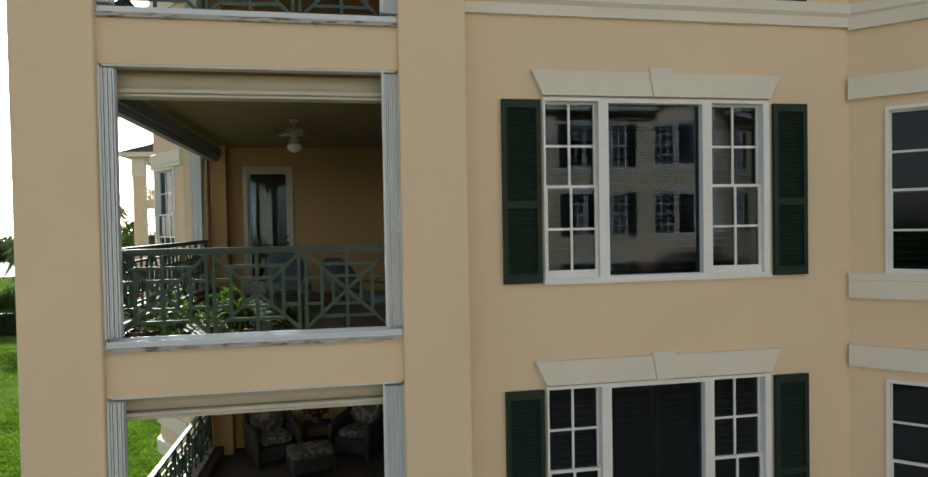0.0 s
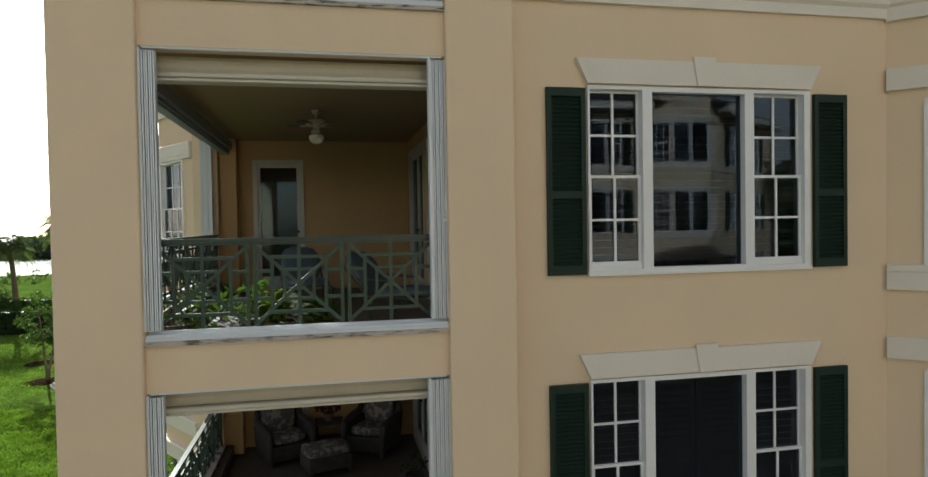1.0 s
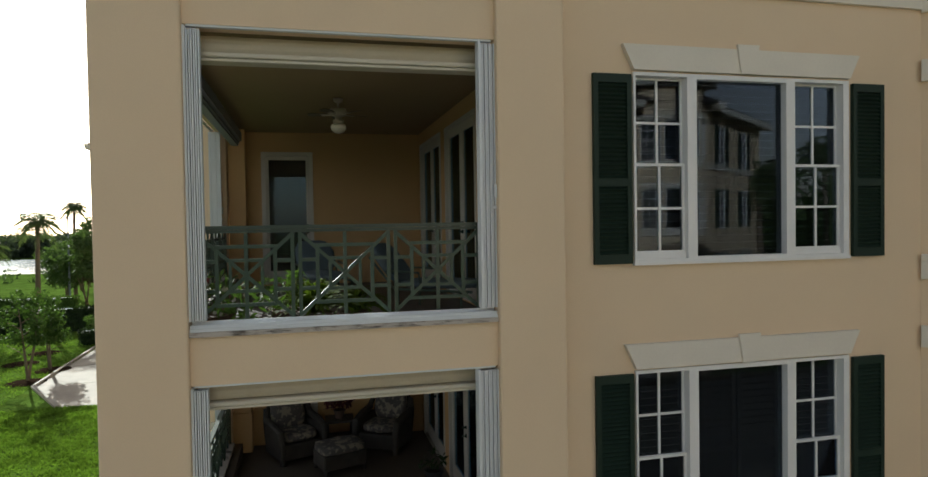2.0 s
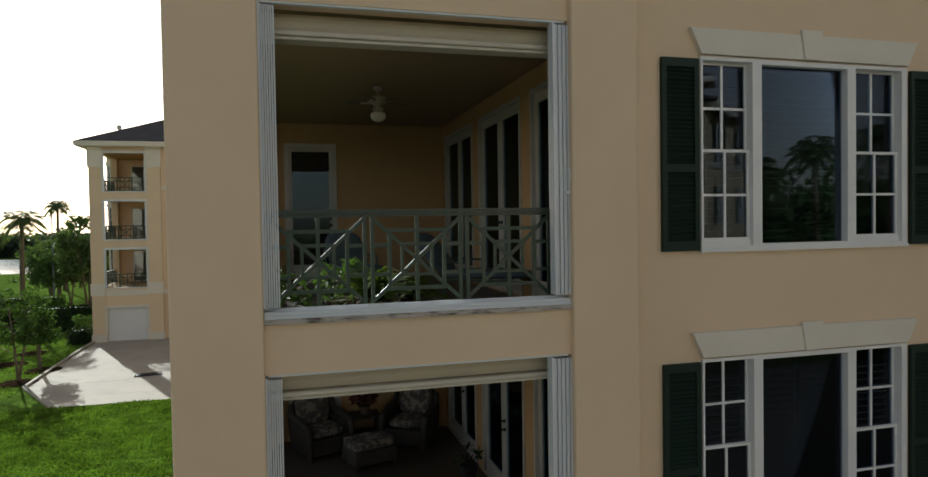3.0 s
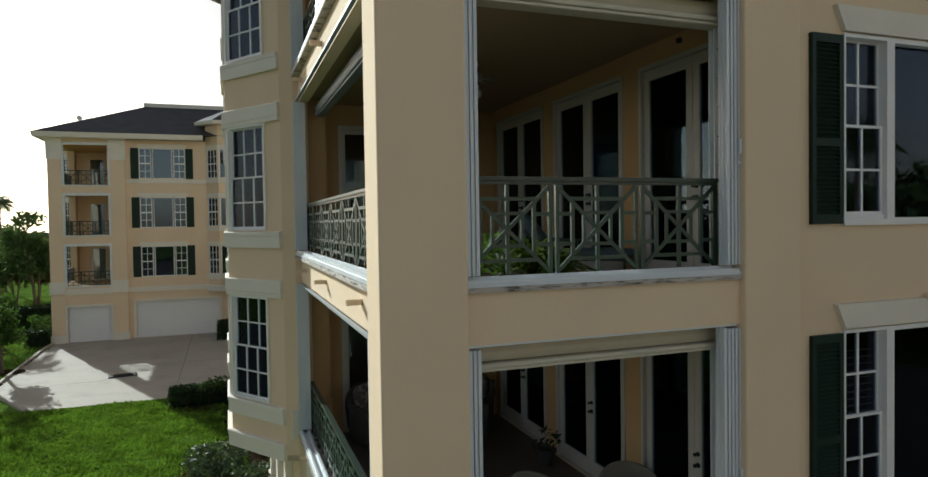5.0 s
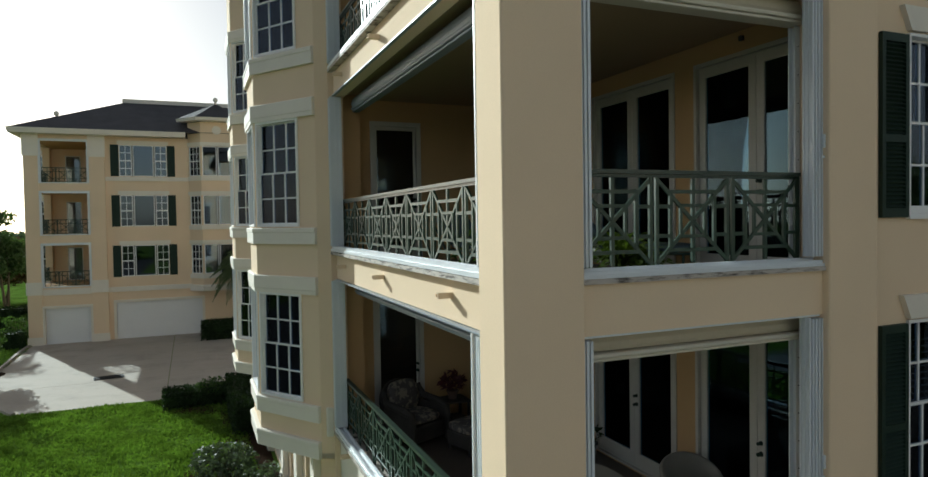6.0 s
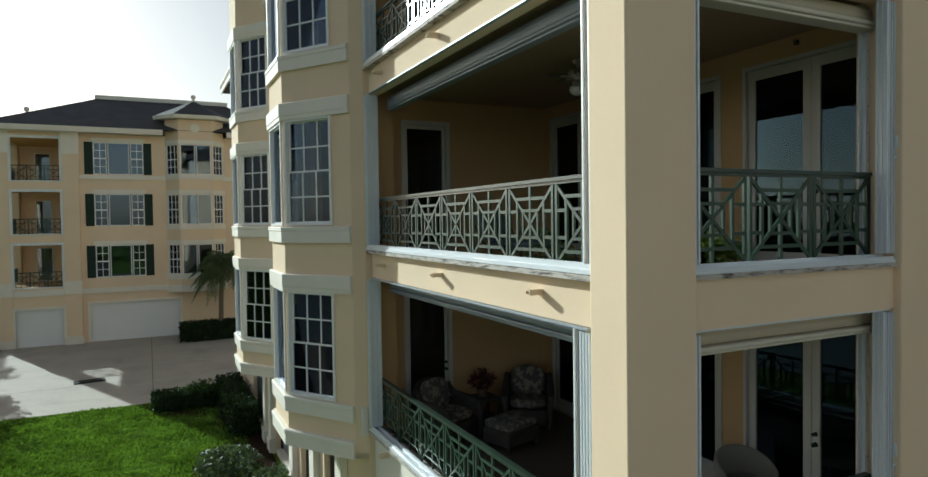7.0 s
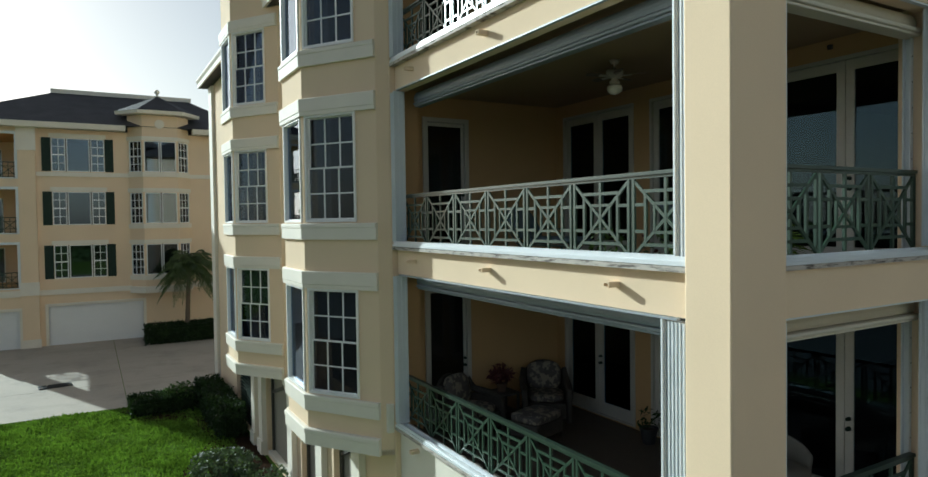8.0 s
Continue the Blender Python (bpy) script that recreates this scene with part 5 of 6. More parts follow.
broad_tree(-14.5, 36.2, 5.0, 1.05, 3, "young broadleaf tree with two slim stems on the lawn", leaf=0.085, per=520, clear=0.42)
broad_tree(-14.3, 38.7, 4.3, 1.0, 5, "young broadleaf tree beside the driveway kerb", leaf=0.085, per=520, clear=0.40)
palm_tree(-22.3, 60, 8.3, 11, "palm tree with a ragged crown among garden trees", 26, 2.3)
palm_tree(-24.4, 57, 6.6, 15, "bushy palm tree among garden trees", 34, 2.2, 0.18)
palm_tree(-25.1, 78, 9.9, 12, "tall slender palm tree against the bright sky", 44, 1.6, 0.15, droop=0.9)
palm_tree(-27.5, 88, 7.0, 13, "distant palm tree over the hedges", 24, 1.9)
palm_tree(-2.35, 44.9, 4.75, 14, "short palm tree rising from a hedge before the garages", 56, 2.05, 0.115, droop=1.0)
broad_tree(-19.2, 66, 9.3, 2.1, 21, "tall dark broadleaf tree behind the hedge", LEAFDARK, 0.16, 230, 3, 0.40)
broad_tree(-21.3, 75, 6.2, 3.0, 22, "dense reddish-brown garden tree", LEAFRED, 0.15, 190, 3, 0.15)
broad_tree(-25.0, 75, 6.4, 2.7, 23, "dense dark garden tree behind the hedge", LEAFDARK, 0.15, 190, 3, 0.15)
broad_tree(-27.0, 58, 3.2, 1.7, 24, "dense dark garden tree behind the hedge", LEAFDARK, 0.17, 110, 3, 0.12)
broad_tree(-29.5, 55, 5.6, 3.0, 25, "broad garden tree in the distance", LEAFDARK, 0.2, 90, 3, 0.15)
broad_tree(-22.0, 71, 6.6, 2.2, 26, "tall garden tree in the distance", LEAFDARK, 0.2, 80, 3, 0.2)
hedge(-34, -15.2, 53.0, 54.2, 1.7, 31, "long dark clipped hedge at the end of the lawn", leaf=0.09, per=70)
hedge(-34, -18.5, 56.5, 57.5, 2.2, 32, "tall clipped hedge behind the lawn", LEAF, leaf=0.09, per=70)
hedge(-15.3, -14.2, 46.4, 47.6, 0.95, 33, "small clipped box hedge at the building's corner", per=260)
shrub(-15.0, 49.3, 0.9, 2.0, 34, "yellow-green shrub beside the building", LEAF, per=500)
hedge(-6.2, -3.95, 28.9, 29.9, 0.66, 35, "low clipped hedge beside the driveway")
shrub(-4.5, 29.6, 0.7, 1.05, 36, "yellowish rounded shrub above the hedge", LEAF, 0.06)
hedge(-3.92, -3.1, 24.7, 30.0, 1.0, 37, "dark clipped hedge along the building's foot")
shrub(-4.4, 20.9, 1.0, 1.0, 38, "low spreading silver-green shrub on mulch", LEAFGREY, 0.06)
shrub(-3.65, 19.6, 0.62, 0.85, 39, "low spreading silver-green shrub on mulch", LEAFGREY, 0.06)
shrub(-4.0, 18.2, 0.7, 0.8, 40, "low spreading silver-green shrub on mulch", LEAFGREY, 0.06)
hedge(-4.6, -0.7, 44.2, 45.7, 1.05, 41, "dark clipped hedge bed round a palm", per=200, leaf=0.07)

bm = bmesh.new()
ring = [(-3.0, 14), (-4.6, 15.2), (-5.2, 17.5), (-5.6, 20.6), (-5.3, 22.6), (-4.15, 24.9), (-4.3, 27.6), (-6.2, 28.7), (-6.5, 30.4), (-3.0, 30.5)]
v = [bm.verts.new((x, y, z)) for z in (-0.1, 0.03) for x, y in ring]
k0 = len(ring)
bm.faces.new(v[:k0]), bm.faces.new(v[k0:])
for k in range(k0):
    bm.faces.new((v[k], v[(k + 1) % k0], v[k0 + (k + 1) % k0], v[k0 + k]))
structure("ground_bed", bm, MULCH, "dark brown mulch bed along the building", "flower bed")
for i, (x, y) in enumerate(((-16.6, 41.2), (-16.5, 44.3), (-14.5, 36.2), (-14.3, 39.0))):
    bm = bmesh.new()
    lathe(bm, [(0.9, -0.05), (0.88, 0.03), (0.5, 0.09), (0.05, 0.11)], 18, (x, y, 0))
    structure(f"ground_mulch_{i + 1}", bm, MULCH, "dark round mulch patch on the lawn", "mulch")

lamp = thing("street_lamp", turned(-23.15, 70, 0, 0), "slim grey street lamp with a single arm among the trees", "street lamp")
bm = bmesh.new()
tube(bm, [(0, 0, -0.1), (0, 0, 4.5), (0, 0, 8.65)], [0.10, 0.085, 0.06], 8)
part("pole", bm, SHADE_POLE_GREY, lamp)
bm = bmesh.new()
tube(bm, [(0.0, 0, 8.45), (-0.3, 0, 8.6), (-0.6, 0, 8.6)], [0.04, 0.035, 0.035], 6)
part("arm", bm, SHADE_POLE_GREY, lamp)
bm = bmesh.new()
cushion(bm, 0.95, 0.3, 0.16, pose(-0.85, 0, 8.52, 0, 8, 0), 3, 8)
part("lamp_head", bm, SHADE_POLE_GREY, lamp, smooth=True)

# woods all round in the distance
rng = np.random.default_rng(77)
blobs = []
for k in range(150):
    a = rng.random()
    x, y = -160 + 320 * a, 100 + 14 * rng.random()
    r = 0.7 + (0.5 if x < -20 else 2.4) * rng.random()
    blobs.append((x, y, r * 0.5, r))
for k in range(120):
    x, y = -95 + 190 * rng.random(), -62 + 14 * rng.random()
    r = 2.0 + 2.2 * rng.random()
    blobs.append((x, y, r * 0.8, r))
for k in range(70):
    x, y = -85 + 12 * rng.random(), -50 + 165 * rng.random()
    r = 1.6 + 1.6 * rng.random()
    blobs.append((x, y, r * 0.7, r))
for k in range(120):
    x, y = 30 + 45 * rng.random(), -48 + 62 * rng.random()
    r = 2.6 + 2.4 * rng.random()
    blobs.append((x, y, r * (0.7 + 0.9 * rng.random()), r))
tagged(part("far_woods", leafage("far_woods", rng, blobs, 26, 0.42, LEAFDARK, 1.0, 0.5), LEAFDARK), "dark distant belt of trees round the grounds", "woods", kind="stuff")
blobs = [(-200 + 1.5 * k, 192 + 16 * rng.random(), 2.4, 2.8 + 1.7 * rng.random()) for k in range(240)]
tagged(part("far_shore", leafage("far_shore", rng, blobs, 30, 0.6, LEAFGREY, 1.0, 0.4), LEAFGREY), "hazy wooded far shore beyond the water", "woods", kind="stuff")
for x, y, h in ((24, -19, 10), (28, -14, 11.5), (33, -24, 12), (27, -31, 10.5), (4, -40, 9.5)):
    palm_tree(x, y, h, int(x + h), "tall palm tree behind the opposite building", 28, 2.6)

# lawn blades
n = 90000
c = np.empty((n, 3))
c[:, 0] = -15.5 + 12 * rng.random(n)
c[:, 1] = 13.5 + 17.2 * rng.random(n) ** 0.9
far = rng.random(n) < 0.2
c[far, 0] = -24 + 10.2 * rng.random(far.sum())
c[far, 1] = 26 + 25 * rng.random(far.sum())
c[:, 2] = 0.02
a = rng.normal(0, 0.5, (n, 3))
a[:, 2] = 1
a /= np.linalg.norm(a, axis=1)[:, None]
b = np.cross(a, rng.normal(size=(n, 3)))
b /= np.linalg.norm(b, axis=1)[:, None]
s = 0.028 + 0.04 * rng.random(n)
s *= 1 + 0.45 * np.sin(c[:, 0] * 2.1) * np.sin(c[:, 1] * 1.7)
tagged(part("grass", quads("grass", c + a * (s[:, None] * 0.5), a * s[:, None], b * 0.022, BLADE), BLADE), "short tufted lawn grass", "grass", kind="stuff")


# ---- things on the balconies ----
WICKER = material("dark_wicker", (0.045, 0.038, 0.032), 0.7, spread=0.4, scale=6, fine=120, bump=0.6, depth=0.006)
FLORAL = material("floral_cloth", (0.095, 0.085, 0.08), 0.9, spread=0.2, scale=4, fine=60, bump=0.1, stain=(0.26, 0.225, 0.18), stain_at=(0.50, 0.56))
for nd in FLORAL.node_tree.nodes:
    if nd.bl_idname == "ShaderNodeTexNoise" and nd.inputs["Roughness"].default_value > 0.6:
        nd.inputs["Scale"].default_value, nd.inputs["Detail"].default_value = 9.0, 2
BLUE = material("blue_grey_cloth", (0.085, 0.12, 0.14), 0.9, spread=0.15, scale=4, fine=90, bump=0.15)
PALE = material("pale_cloth", (0.24, 0.22, 0.19), 0.9, spread=0.1, scale=4, fine=90, bump=0.15)
BRASS = material("fan_metal", (0.42, 0.37, 0.30), 0.4, 0.0, spread=0.1, scale=5, fine=40, bump=0.02)
OPAL = material("opal_glass", (0.78, 0.76, 0.70), 0.25, spread=0.03, scale=4, fine=40, bump=0)
FANWOOD = material("fan_blade", (0.13, 0.10, 0.07), 0.5, spread=0.15, scale=4, fine=50, bump=0.05, stretch=(0.3, 1, 1))
TERRA = material("planter_clay", (0.10, 0.060, 0.042), 0.8, spread=0.2, scale=5, fine=50, bump=0.2)
POTDARK = material("planter_dark", (0.03, 0.03, 0.032), 0.6, spread=0.2, scale=5, fine=50, bump=0.1)
REDLEAF = material("red_bract", (0.075, 0.008, 0.010), 0.6, spread=0.4, scale=8, fine=30, bump=0)
WHITEPETAL = material("white_petal", (0.34, 0.33, 0.31), 0.6, spread=0.1, scale=8, fine=30, bump=0)
FERN = material("fern_leaf", (0.075, 0.115, 0.018), 0.85, spec=0.1, spread=0.4, scale=4, fine=20, bump=0)
leafy(FERN)
SOIL = material("soil", (0.04, 0.028, 0.02), 0.95, spread=0.3, scale=9, fine=60, bump=0.5)
DECK = 0.25     # the tiled floor lies this much under the sill


def armchair(m, label):
    c = thing("wicker_armchair", m, label, "armchair", "wicker seats")
    bm = bmesh.new()
    bx(bm, -0.36, 0.36, -0.40, 0.34, 0.05, 0.34)
    bev(bm, 0.03)
    part("seat_base", bm, WICKER, c)
    for s in (-1, 1):
        bm = bmesh.new()
        tube(bm, [(s * 0.40, -0.42, 0.0), (s * 0.41, -0.42, 0.35), (s * 0.42, -0.38, 0.56), (s * 0.43, -0.1, 0.62), (s * 0.43, 0.25, 0.66), (s * 0.40, 0.36, 0.85)], [0.05, 0.055, 0.065, 0.07, 0.065, 0.05], 9)
        bx(bm, s * 0.40 - 0.035, s * 0.40 + 0.035, -0.38, 0.33, 0.08, 0.58)
        part("arm", bm, WICKER, c, smooth=False)
    bm = bmesh.new()
    n = 10
    for k in range(n):
        a0, a1 = math.pi * k / n, math.pi * (k + 1) / n
        x0, x1 = -0.42 * math.cos(a0), -0.42 * math.cos(a1)
        z0, z1 = 0.62 + 0.36 * math.sin(a0), 0.62 + 0.36 * math.sin(a1)
        v = [bm.verts.new((x, y + (z - 0.3) * 0.22, z)) for y in (0.34, 0.40) for x, z in ((x0, 0.25), (x1, 0.25), (x1, z1), (x0, z0))]
        for f in ((0, 1, 2, 3), (7, 6, 5, 4), (2, 6, 7, 3), (0, 4, 5, 1)):
            bm.faces.new([v[i] for i in f])
    part("backrest", bm, WICKER, c)
    bm = bmesh.new()
    cushion(bm, 0.70, 0.72, 0.17, pose(0, -0.04, 0.42))
    part("seat_cushion", bm, FLORAL, c, "flowered seat cushion", True)
    bm = bmesh.new()
    cushion(bm, 0.66, 0.19, 0.56, pose(0, 0.30, 0.72, -14))
    part("back_cushion", bm, FLORAL, c, "flowered back cushion", True)
    return c


f1 = FLOORS[0] - DECK
armchair(turned(-1.50, 13.02, f1, 24), "dark wicker armchair with flowered cushions at the balcony's end")
armchair(turned(0.18, 13.05, f1, -32), "dark wicker armchair with flowered cushions near a glazed door")
ot = thing("wicker_ottoman", turned(-0.72, 12.12, f1, 18), "dark wicker footstool with a flowered cushion", "footstool", "wicker seats")
bm = bmesh.new()
bx(bm, -0.39, 0.39, -0.30, 0.30, 0.08, 0.34)
bev(bm, 0.03)
part("seat_base", bm, WICKER, ot)
for sx in (-1, 1):
    for sy in (-1, 1):
        bm = bmesh.new()
        tube(bm, [(sx * 0.35, sy * 0.26, 0), (sx * 0.35, sy * 0.26, 0.32)], [0.03, 0.035], 8)
        part("leg", bm, WICKER, ot)
bm = bmesh.new()
cushion(bm, 0.80, 0.62, 0.15, pose(0, 0, 0.40), 6)
part("seat_cushion", bm, FLORAL, ot, "flowered cushion", True)
st = thing("side_table", turned(-0.66, 13.30, f1, 0), "small dark wicker side table under a red potted plant", "side table")
bm = bmesh.new()
bx(bm, -0.27, 0.27, -0.25, 0.25, 0.50, 0.54)
bev(bm, 0.01)
part("tabletop", bm, WICKER, st)
bm = bmesh.new()
bx(bm, -0.22, 0.22, -0.20, 0.20, 0.18, 0.20)
part("shelf", bm, WICKER, st)
for sx in (-1, 1):
    for sy in (-1, 1):
        bm = bmesh.new()
        bx(bm, sx * 0.23 - 0.02, sx * 0.23 + 0.02, sy * 0.21 - 0.02, sy * 0.21 + 0.02, 0, 0.499)
        part("leg", bm, WICKER, st)


def potted(m, label, pot_r, pot_h, blobs, per, leaf, mat, seed, potmat=TERRA, extra=None, slim=0.3, name="potted_plant", long=False):
    p = thing(name, m, label, "potted plant", "potted plants")
    bm = bmesh.new()
    lathe(bm, [(pot_r * 0.70, 0), (pot_r * 0.95, pot_h * 0.85), (pot_r * 1.06, pot_h * 0.87), (pot_r * 1.06, pot_h), (pot_r * 0.92, pot_h), (pot_r * 0.90, pot_h * 0.9)], 18)
    part("pot", bm, potmat, p, smooth=False)
    bm = bmesh.new()
    lathe(bm, [(pot_r * 0.90, pot_h * 0.86), (pot_r * 0.5, pot_h * 0.92), (0.01, pot_h * 0.93)], 14)
    part("soil", bm, SOIL, p)
    rng = np.random.default_rng(seed)
    if long:
        cs, As, bs = [], [], []
        for k in range(per):
            ang, up, ln = rng.random() * math.tau, 0.5 + 0.9 * rng.random(), leaf * (0.7 + 0.5 * rng.random())
            prev = np.array((0, 0, pot_h))
            for j in range(1, 6):
                u = j / 5
                q = np.array((math.cos(ang) * ln * u * math.cos(up), math.sin(ang) * ln * u * math.cos(up), pot_h + ln * (u * math.sin(up) - 0.55 * u * u)))
                ax = (q - prev) / 2
                sd = np.array((-math.sin(ang), math.cos(ang), 0.15)) * (0.045 * (1.1 - u) + 0.012)
                cs.append((q + prev) / 2), As.append(ax * 1.3), bs.append(sd)
                prev = q
        me = quads("leaves", np.array(cs), np.array(As), np.array(bs), mat)
    else:
        me = leafage("leaves", rng, blobs, per, leaf, mat, 0.8, 0.4, 0.6, slim)
    part("leaves", me, mat, p)
    if extra:
        tagged(part("flowers", leafage("flowers", rng, blobs, extra[1], 0.03, extra[0], 0.9, 0.9, 0.5, 0.9), extra[0], p), kind="stuff")
    return p


potted(turned(-0.66, 13.30, f1 + 0.54, 0), "red poinsettia in a pot on a small table", 0.11, 0.16, [(0, 0, 0.34, 0.24), (0.14, 0.05, 0.30, 0.16), (-0.14, -0.03, 0.31, 0.16)], 1500, 0.075, REDLEAF, 51)
potted(turned(0.72, 10.9, f1, 0), "dark leafy plant in a dark pot on the floor", 0.15, 0.26, [(0, 0, 0.40, 0.25)], 900, 0.07, LEAFSHADE, 52, POTDARK)
f2 = FLOORS[1] - DECK
potted(turned(-1.15, 7.45, f2, 0), "bright green fern spilling over a clay pot behind the railing", 0.20, 0.26, [], 150, 0.75, FERN, 53, long=True)
potted(turned(-0.72, 7.75, f2, 0), "light green leafy plant in a clay pot", 0.16, 0.22, [], 90, 0.55, FERN, 54, long=True)
potted(turned(-1.80, 7.30, f2, 0), "white-flowered plant in a clay pot behind the railing", 0.18, 0.24, [(0, 0, 0.42, 0.28), (0.12, 0.05, 0.52, 0.18), (-0.14, 0.02, 0.38, 0.2)], 800, 0.06, LEAF, 55, extra=(WHITEPETAL, 45))
potted(turned(-2.22, 7.75, f2, 0), "red-flowered plant in a clay pot", 0.18, 0.24, [(0, 0, 0.40, 0.27)], 800, 0.06, LEAFDARK, 56, extra=(REDLEAF, 420))
potted(turned(-2.20, 8.7, f2, 0), "white-flowered plant in a clay pot", 0.18, 0.24, [(0, 0, 0.42, 0.28)], 800, 0.06, LEAF, 57, extra=(WHITEPETAL, 45))
potted(turned(-1.45, 8.0, f2, 0), "leafy green plant in a clay pot", 0.18, 0.24, [(0, 0, 0.42, 0.28), (0.1, 0, 0.52, 0.18)], 800, 0.07, LEAF, 58)


def lounger(m, label):
    c = thing("lounge_chair", m, label, "lounge chair", "lounge chairs")
    for s in (-1, 1):
        bm = bmesh.new()
        tube(bm, [(s * 0.34, -0.85, 0.28), (s * 0.34, 0.25, 0.30), (s * 0.34, 0.62, 0.72)], [0.018] * 3, 8)
        part("side_rail", bm, RAIL, c)
        for y in (-0.7, 0.2):
            bm = bmesh.new()
            tube(bm, [(s * 0.34, y, 0.0), (s * 0.34, y, 0.29)], [0.018] * 2, 8)
            part("leg", bm, RAIL, c)
        bm = bmesh.new()
        tube(bm, [(s * 0.36, -0.15, 0.29), (s * 0.37, -0.12, 0.52), (s * 0.37, 0.36, 0.54)], [0.016] * 3, 8)
        part("armrest", bm, RAIL, c)
    bm = bmesh.new()
    cushion(bm, 0.64, 1.15, 0.12, pose(0, -0.30, 0.36))
    part("seat_cushion", bm, BLUE, c, "blue-grey seat cushion", True)
    bm = bmesh.new()
    cushion(bm, 0.64, 0.13, 0.68, pose(0, 0.45, 0.62, -38))
    part("back_cushion", bm, BLUE, c, "blue-grey back cushion", True)
    return c


lounger(turned(-1.0, 11.5, f2, 10), "blue-grey cushioned metal lounge chair by the back door")
lounger(turned(0.30, 9.3, f2, 55), "blue-grey cushioned metal lounge chair beside the glazed doors")


def tub_chair(m, label):
    c = thing("tub_chair", m, label, "chair", "tub chairs")
    bm = bmesh.new()
    n = 16
    ring = []
    for k in range(n + 1):
        a = math.radians(-20 + 220 * k / n)
        h = 0.62 + 0.20 * math.sin(math.radians(180 * k / n))
        ring.append([bm.verts.new((r * math.cos(a), r * math.sin(a), z)) for r, z in ((0.30, 0.36), (0.33, h), (0.36, h + 0.01), (0.385, h - 0.02), (0.35, 0.30))])
    for p, q in zip(ring, ring[1:]):
        for j in range(5):
            bm.faces.new((p[j], p[(j + 1) % 5], q[(j + 1) % 5], q[j]))
    bm.faces.new(ring[0][::-1]), bm.faces.new(ring[-1])
    part("backrest", bm, PALE, c, smooth=True)
    bm = bmesh.new()
    cushion(bm, 0.58, 0.58, 0.17, pose(0, -0.02, 0.42))
    part("seat_cushion", bm, PALE, c, "pale padded seat", True)
    for a in range(4):
        x, y = 0.25 * math.cos(a * math.pi / 2 + 0.78), 0.25 * math.sin(a * math.pi / 2 + 0.78)
        bm = bmesh.new()
        tube(bm, [(x * 1.1, y * 1.1, 0), (x, y, 0.36)], [0.018, 0.022], 8)
        part("leg", bm, WICKER, c)
    return c


tub_chair(turned(-0.55, 8.55, f1, 35), "pale round-backed padded chair on the lower balcony")
tub_chair(turned(0.55, 8.35, f1, -20), "pale round-backed padded chair near the glazed doors")
lt = thing("low_table", turned(-0.05, 7.75, f1, 20), "small low table with a dark top", "table")
bm = bmesh.new()
bx(bm, -0.28, 0.28, -0.28, 0.28, 0.42, 0.45)
bev(bm, 0.008)
part("tabletop", bm, POTDARK, lt)
bm = bmesh.new()
holed(bm, -0.29, 0.29, 0.36, 0.419, -0.29, 0.29, [])
part("apron", bm, PALE, lt)
for sx in (-1, 1):
    for sy in (-1, 1):
        bm = bmesh.new()
        bx(bm, sx * 0.26 - 0.018, sx * 0.26 + 0.018, sy * 0.26 - 0.018, sy * 0.26 + 0.018, 0, 0.359)
        part("leg", bm, PALE, lt)


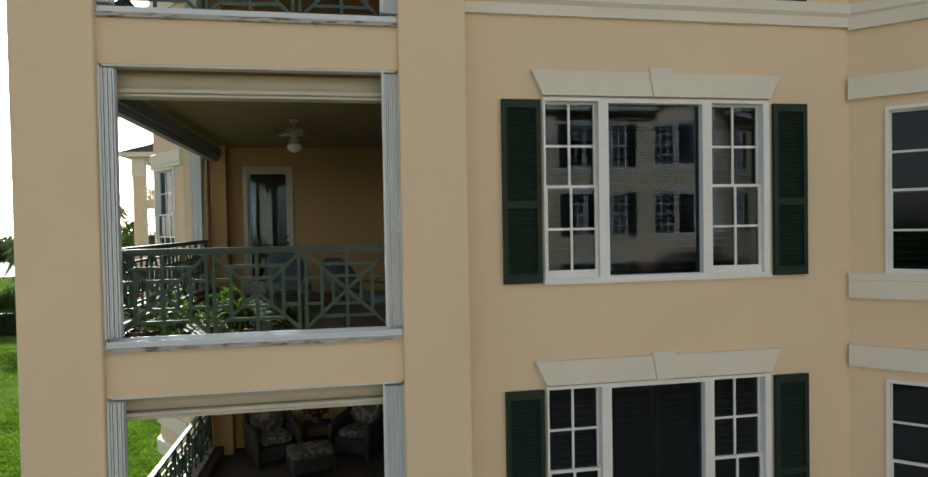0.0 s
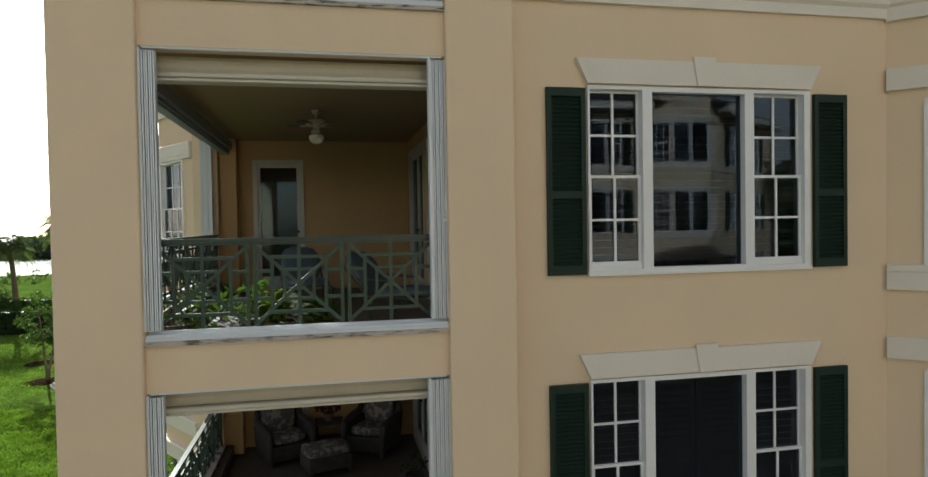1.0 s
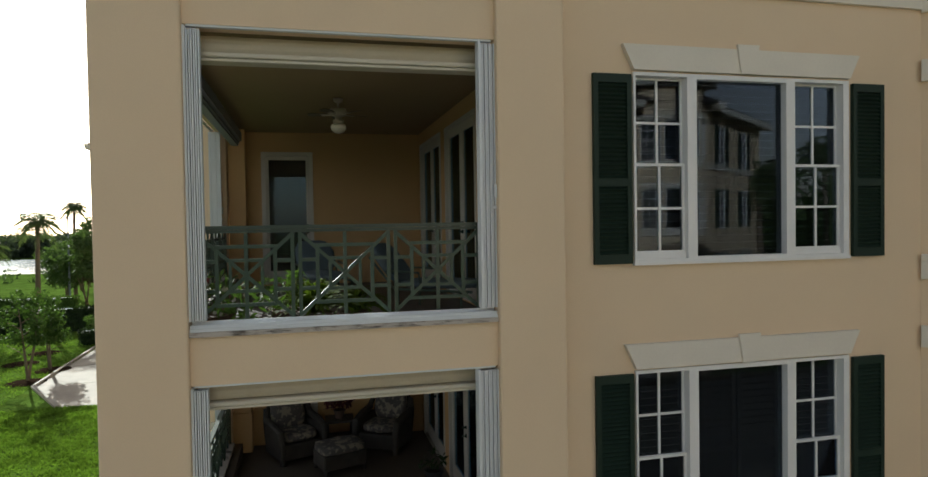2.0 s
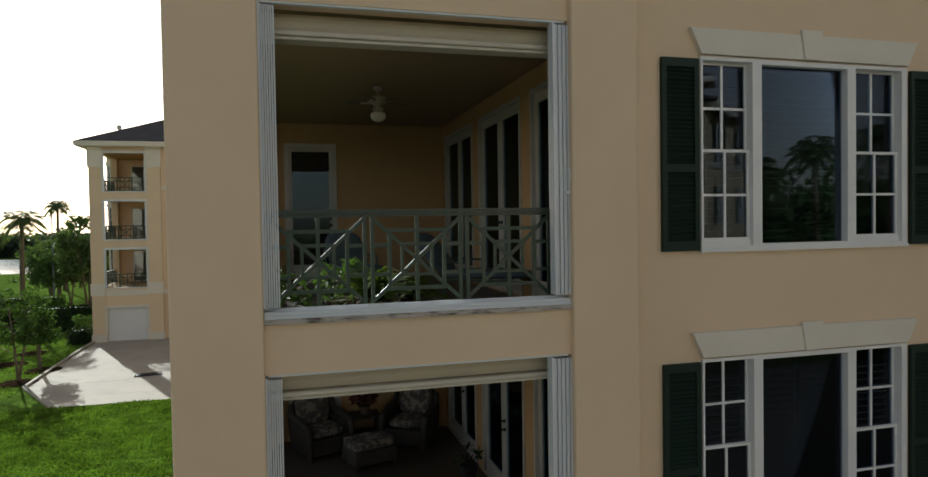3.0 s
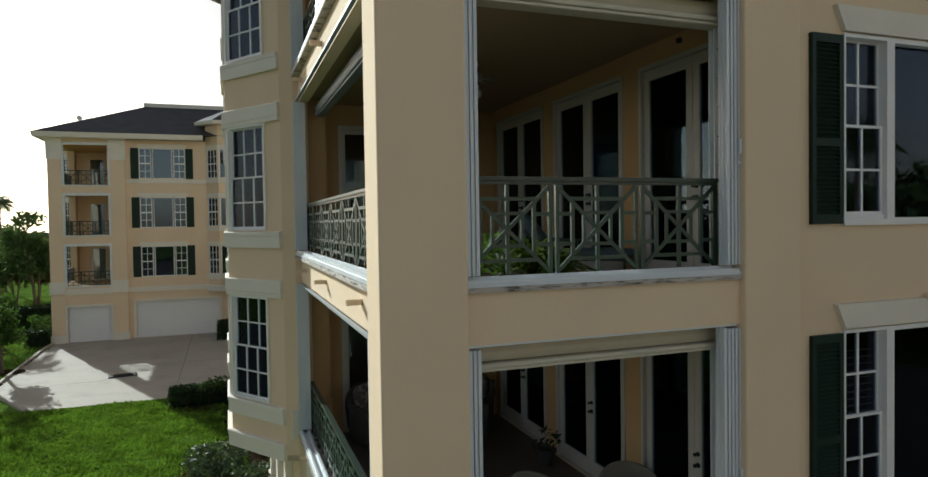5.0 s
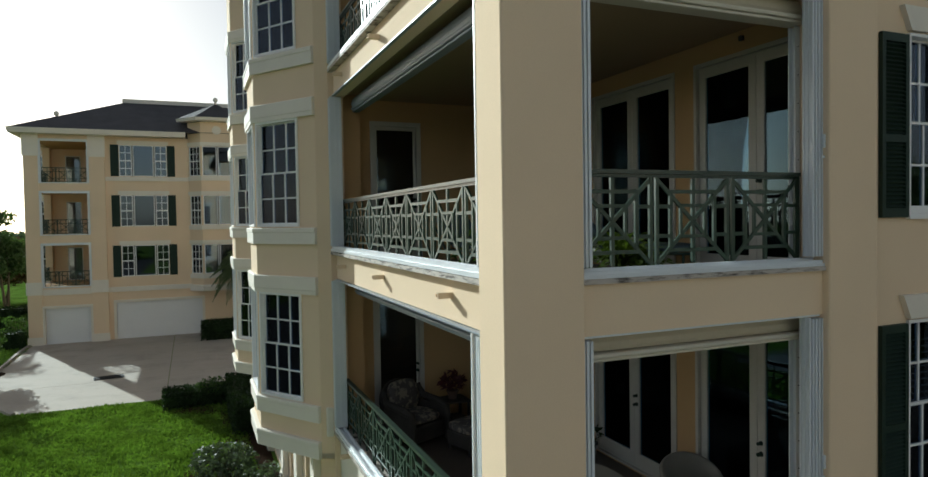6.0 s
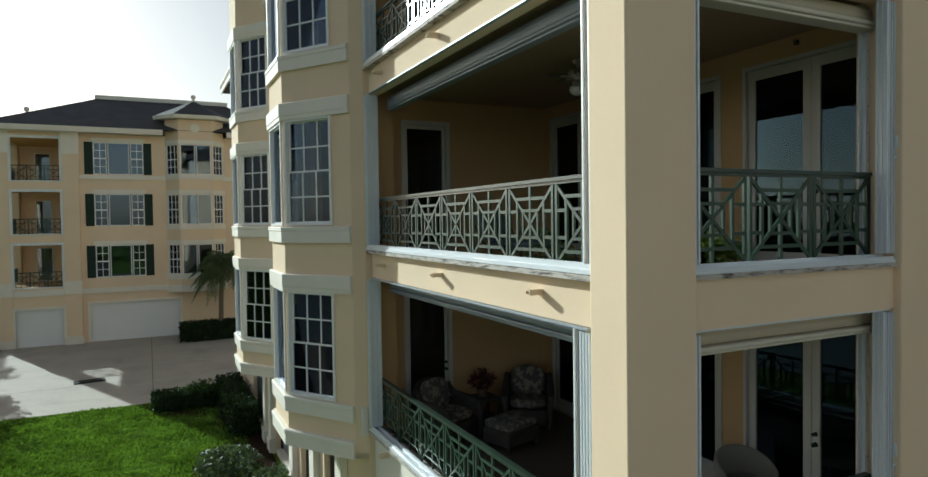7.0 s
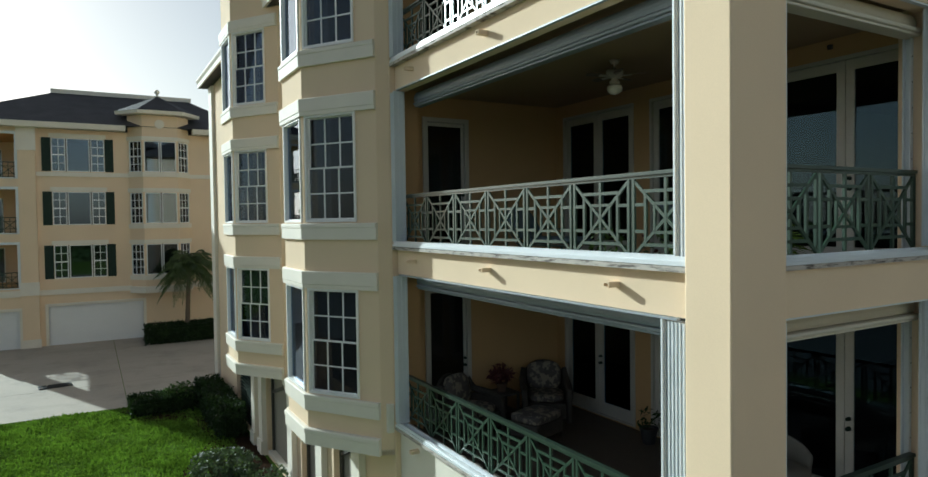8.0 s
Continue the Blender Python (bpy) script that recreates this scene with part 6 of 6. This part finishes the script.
def ceiling_fan(m, label):
    c = thing("ceiling_fan", m, label, "ceiling fan", "ceiling fans")
    bm = bmesh.new()
    lathe(bm, [(0.02, 0.0), (0.07, -0.005), (0.06, -0.05), (0.015, -0.07), (0.014, -0.13), (0.05, -0.14)], 16)
    part("mount", bm, BRASS, c, smooth=True)
    bm = bmesh.new()
    lathe(bm, [(0.03, -0.135), (0.11, -0.15), (0.125, -0.19), (0.11, -0.24), (0.05, -0.26), (0.045, -0.30), (0.075, -0.31), (0.075, -0.335), (0.06, -0.37)], 20)
    part("motor", bm, BRASS, c, smooth=True)
    for k in range(5):
        a = pose(0, 0, -0.225, 0, 0, 72 * k + 20) @ pose(0, 0, 0, 11)
        bm = bmesh.new()
        pts = [(0.15, -0.04), (0.24, -0.055), (0.40, -0.062), (0.44, -0.035), (0.44, 0.035), (0.40, 0.062), (0.24, 0.055), (0.15, 0.04)]
        v = [bm.verts.new((x, y, z)) for z in (-0.004, 0.004) for x, y in pts]
        bm.faces.new(v[:8][::-1]), bm.faces.new(v[8:])
        for j in range(8):
            bm.faces.new((v[j], v[(j + 1) % 8], v[8 + (j + 1) % 8], v[8 + j]))
        b = part("blade", bm, FANWOOD, c, at=a)
        bm = bmesh.new()
        bx(bm, 0.09, 0.24, -0.028, 0.028, -0.016, -0.005)
        part("blade_iron", bm, BRASS, b)
    bm = bmesh.new()
    lathe(bm, [(0.06, -0.365), (0.098, -0.375), (0.112, -0.41), (0.10, -0.455), (0.06, -0.49), (0.005, -0.503)], 20)
    part("lamp_globe", bm, OPAL, c, "white opal glass globe, unlit", True)
    return c


for f in FLOORS:
    ceiling_fan(turned(-0.738, 10.1, f + 2.72, 0), "pale ceiling fan with an unlit opal globe")
bm = bmesh.new()
bx(bm, 1.005, 1.049, 7.97, 8.03, FLOORS[1] + 2.59, FLOORS[1] + 2.65)
bev(bm, 0.008)
tagged(part("wall_sensor", bm, WICKER), "small dark sensor fixed high on the balcony wall", "sensor")

bench = thing("padded_bench", turned(2.0, 8.1, FLOORS[0], 20), "pale padded bench inside the room behind the glazed doors", "bench")
bm = bmesh.new()
cushion(bm, 1.0, 0.6, 0.24, pose(0, 0, 0.44))
part("seat_cushion", bm, PALE, bench, smooth=True)
for sx in (-1, 1):
    for sy in (-1, 1):
        bm = bmesh.new()
        tube(bm, [(sx * 0.4, sy * 0.22, 0), (sx * 0.42, sy * 0.23, 0.36)], [0.02, 0.028], 8)
        part("leg", bm, WICKER, bench)
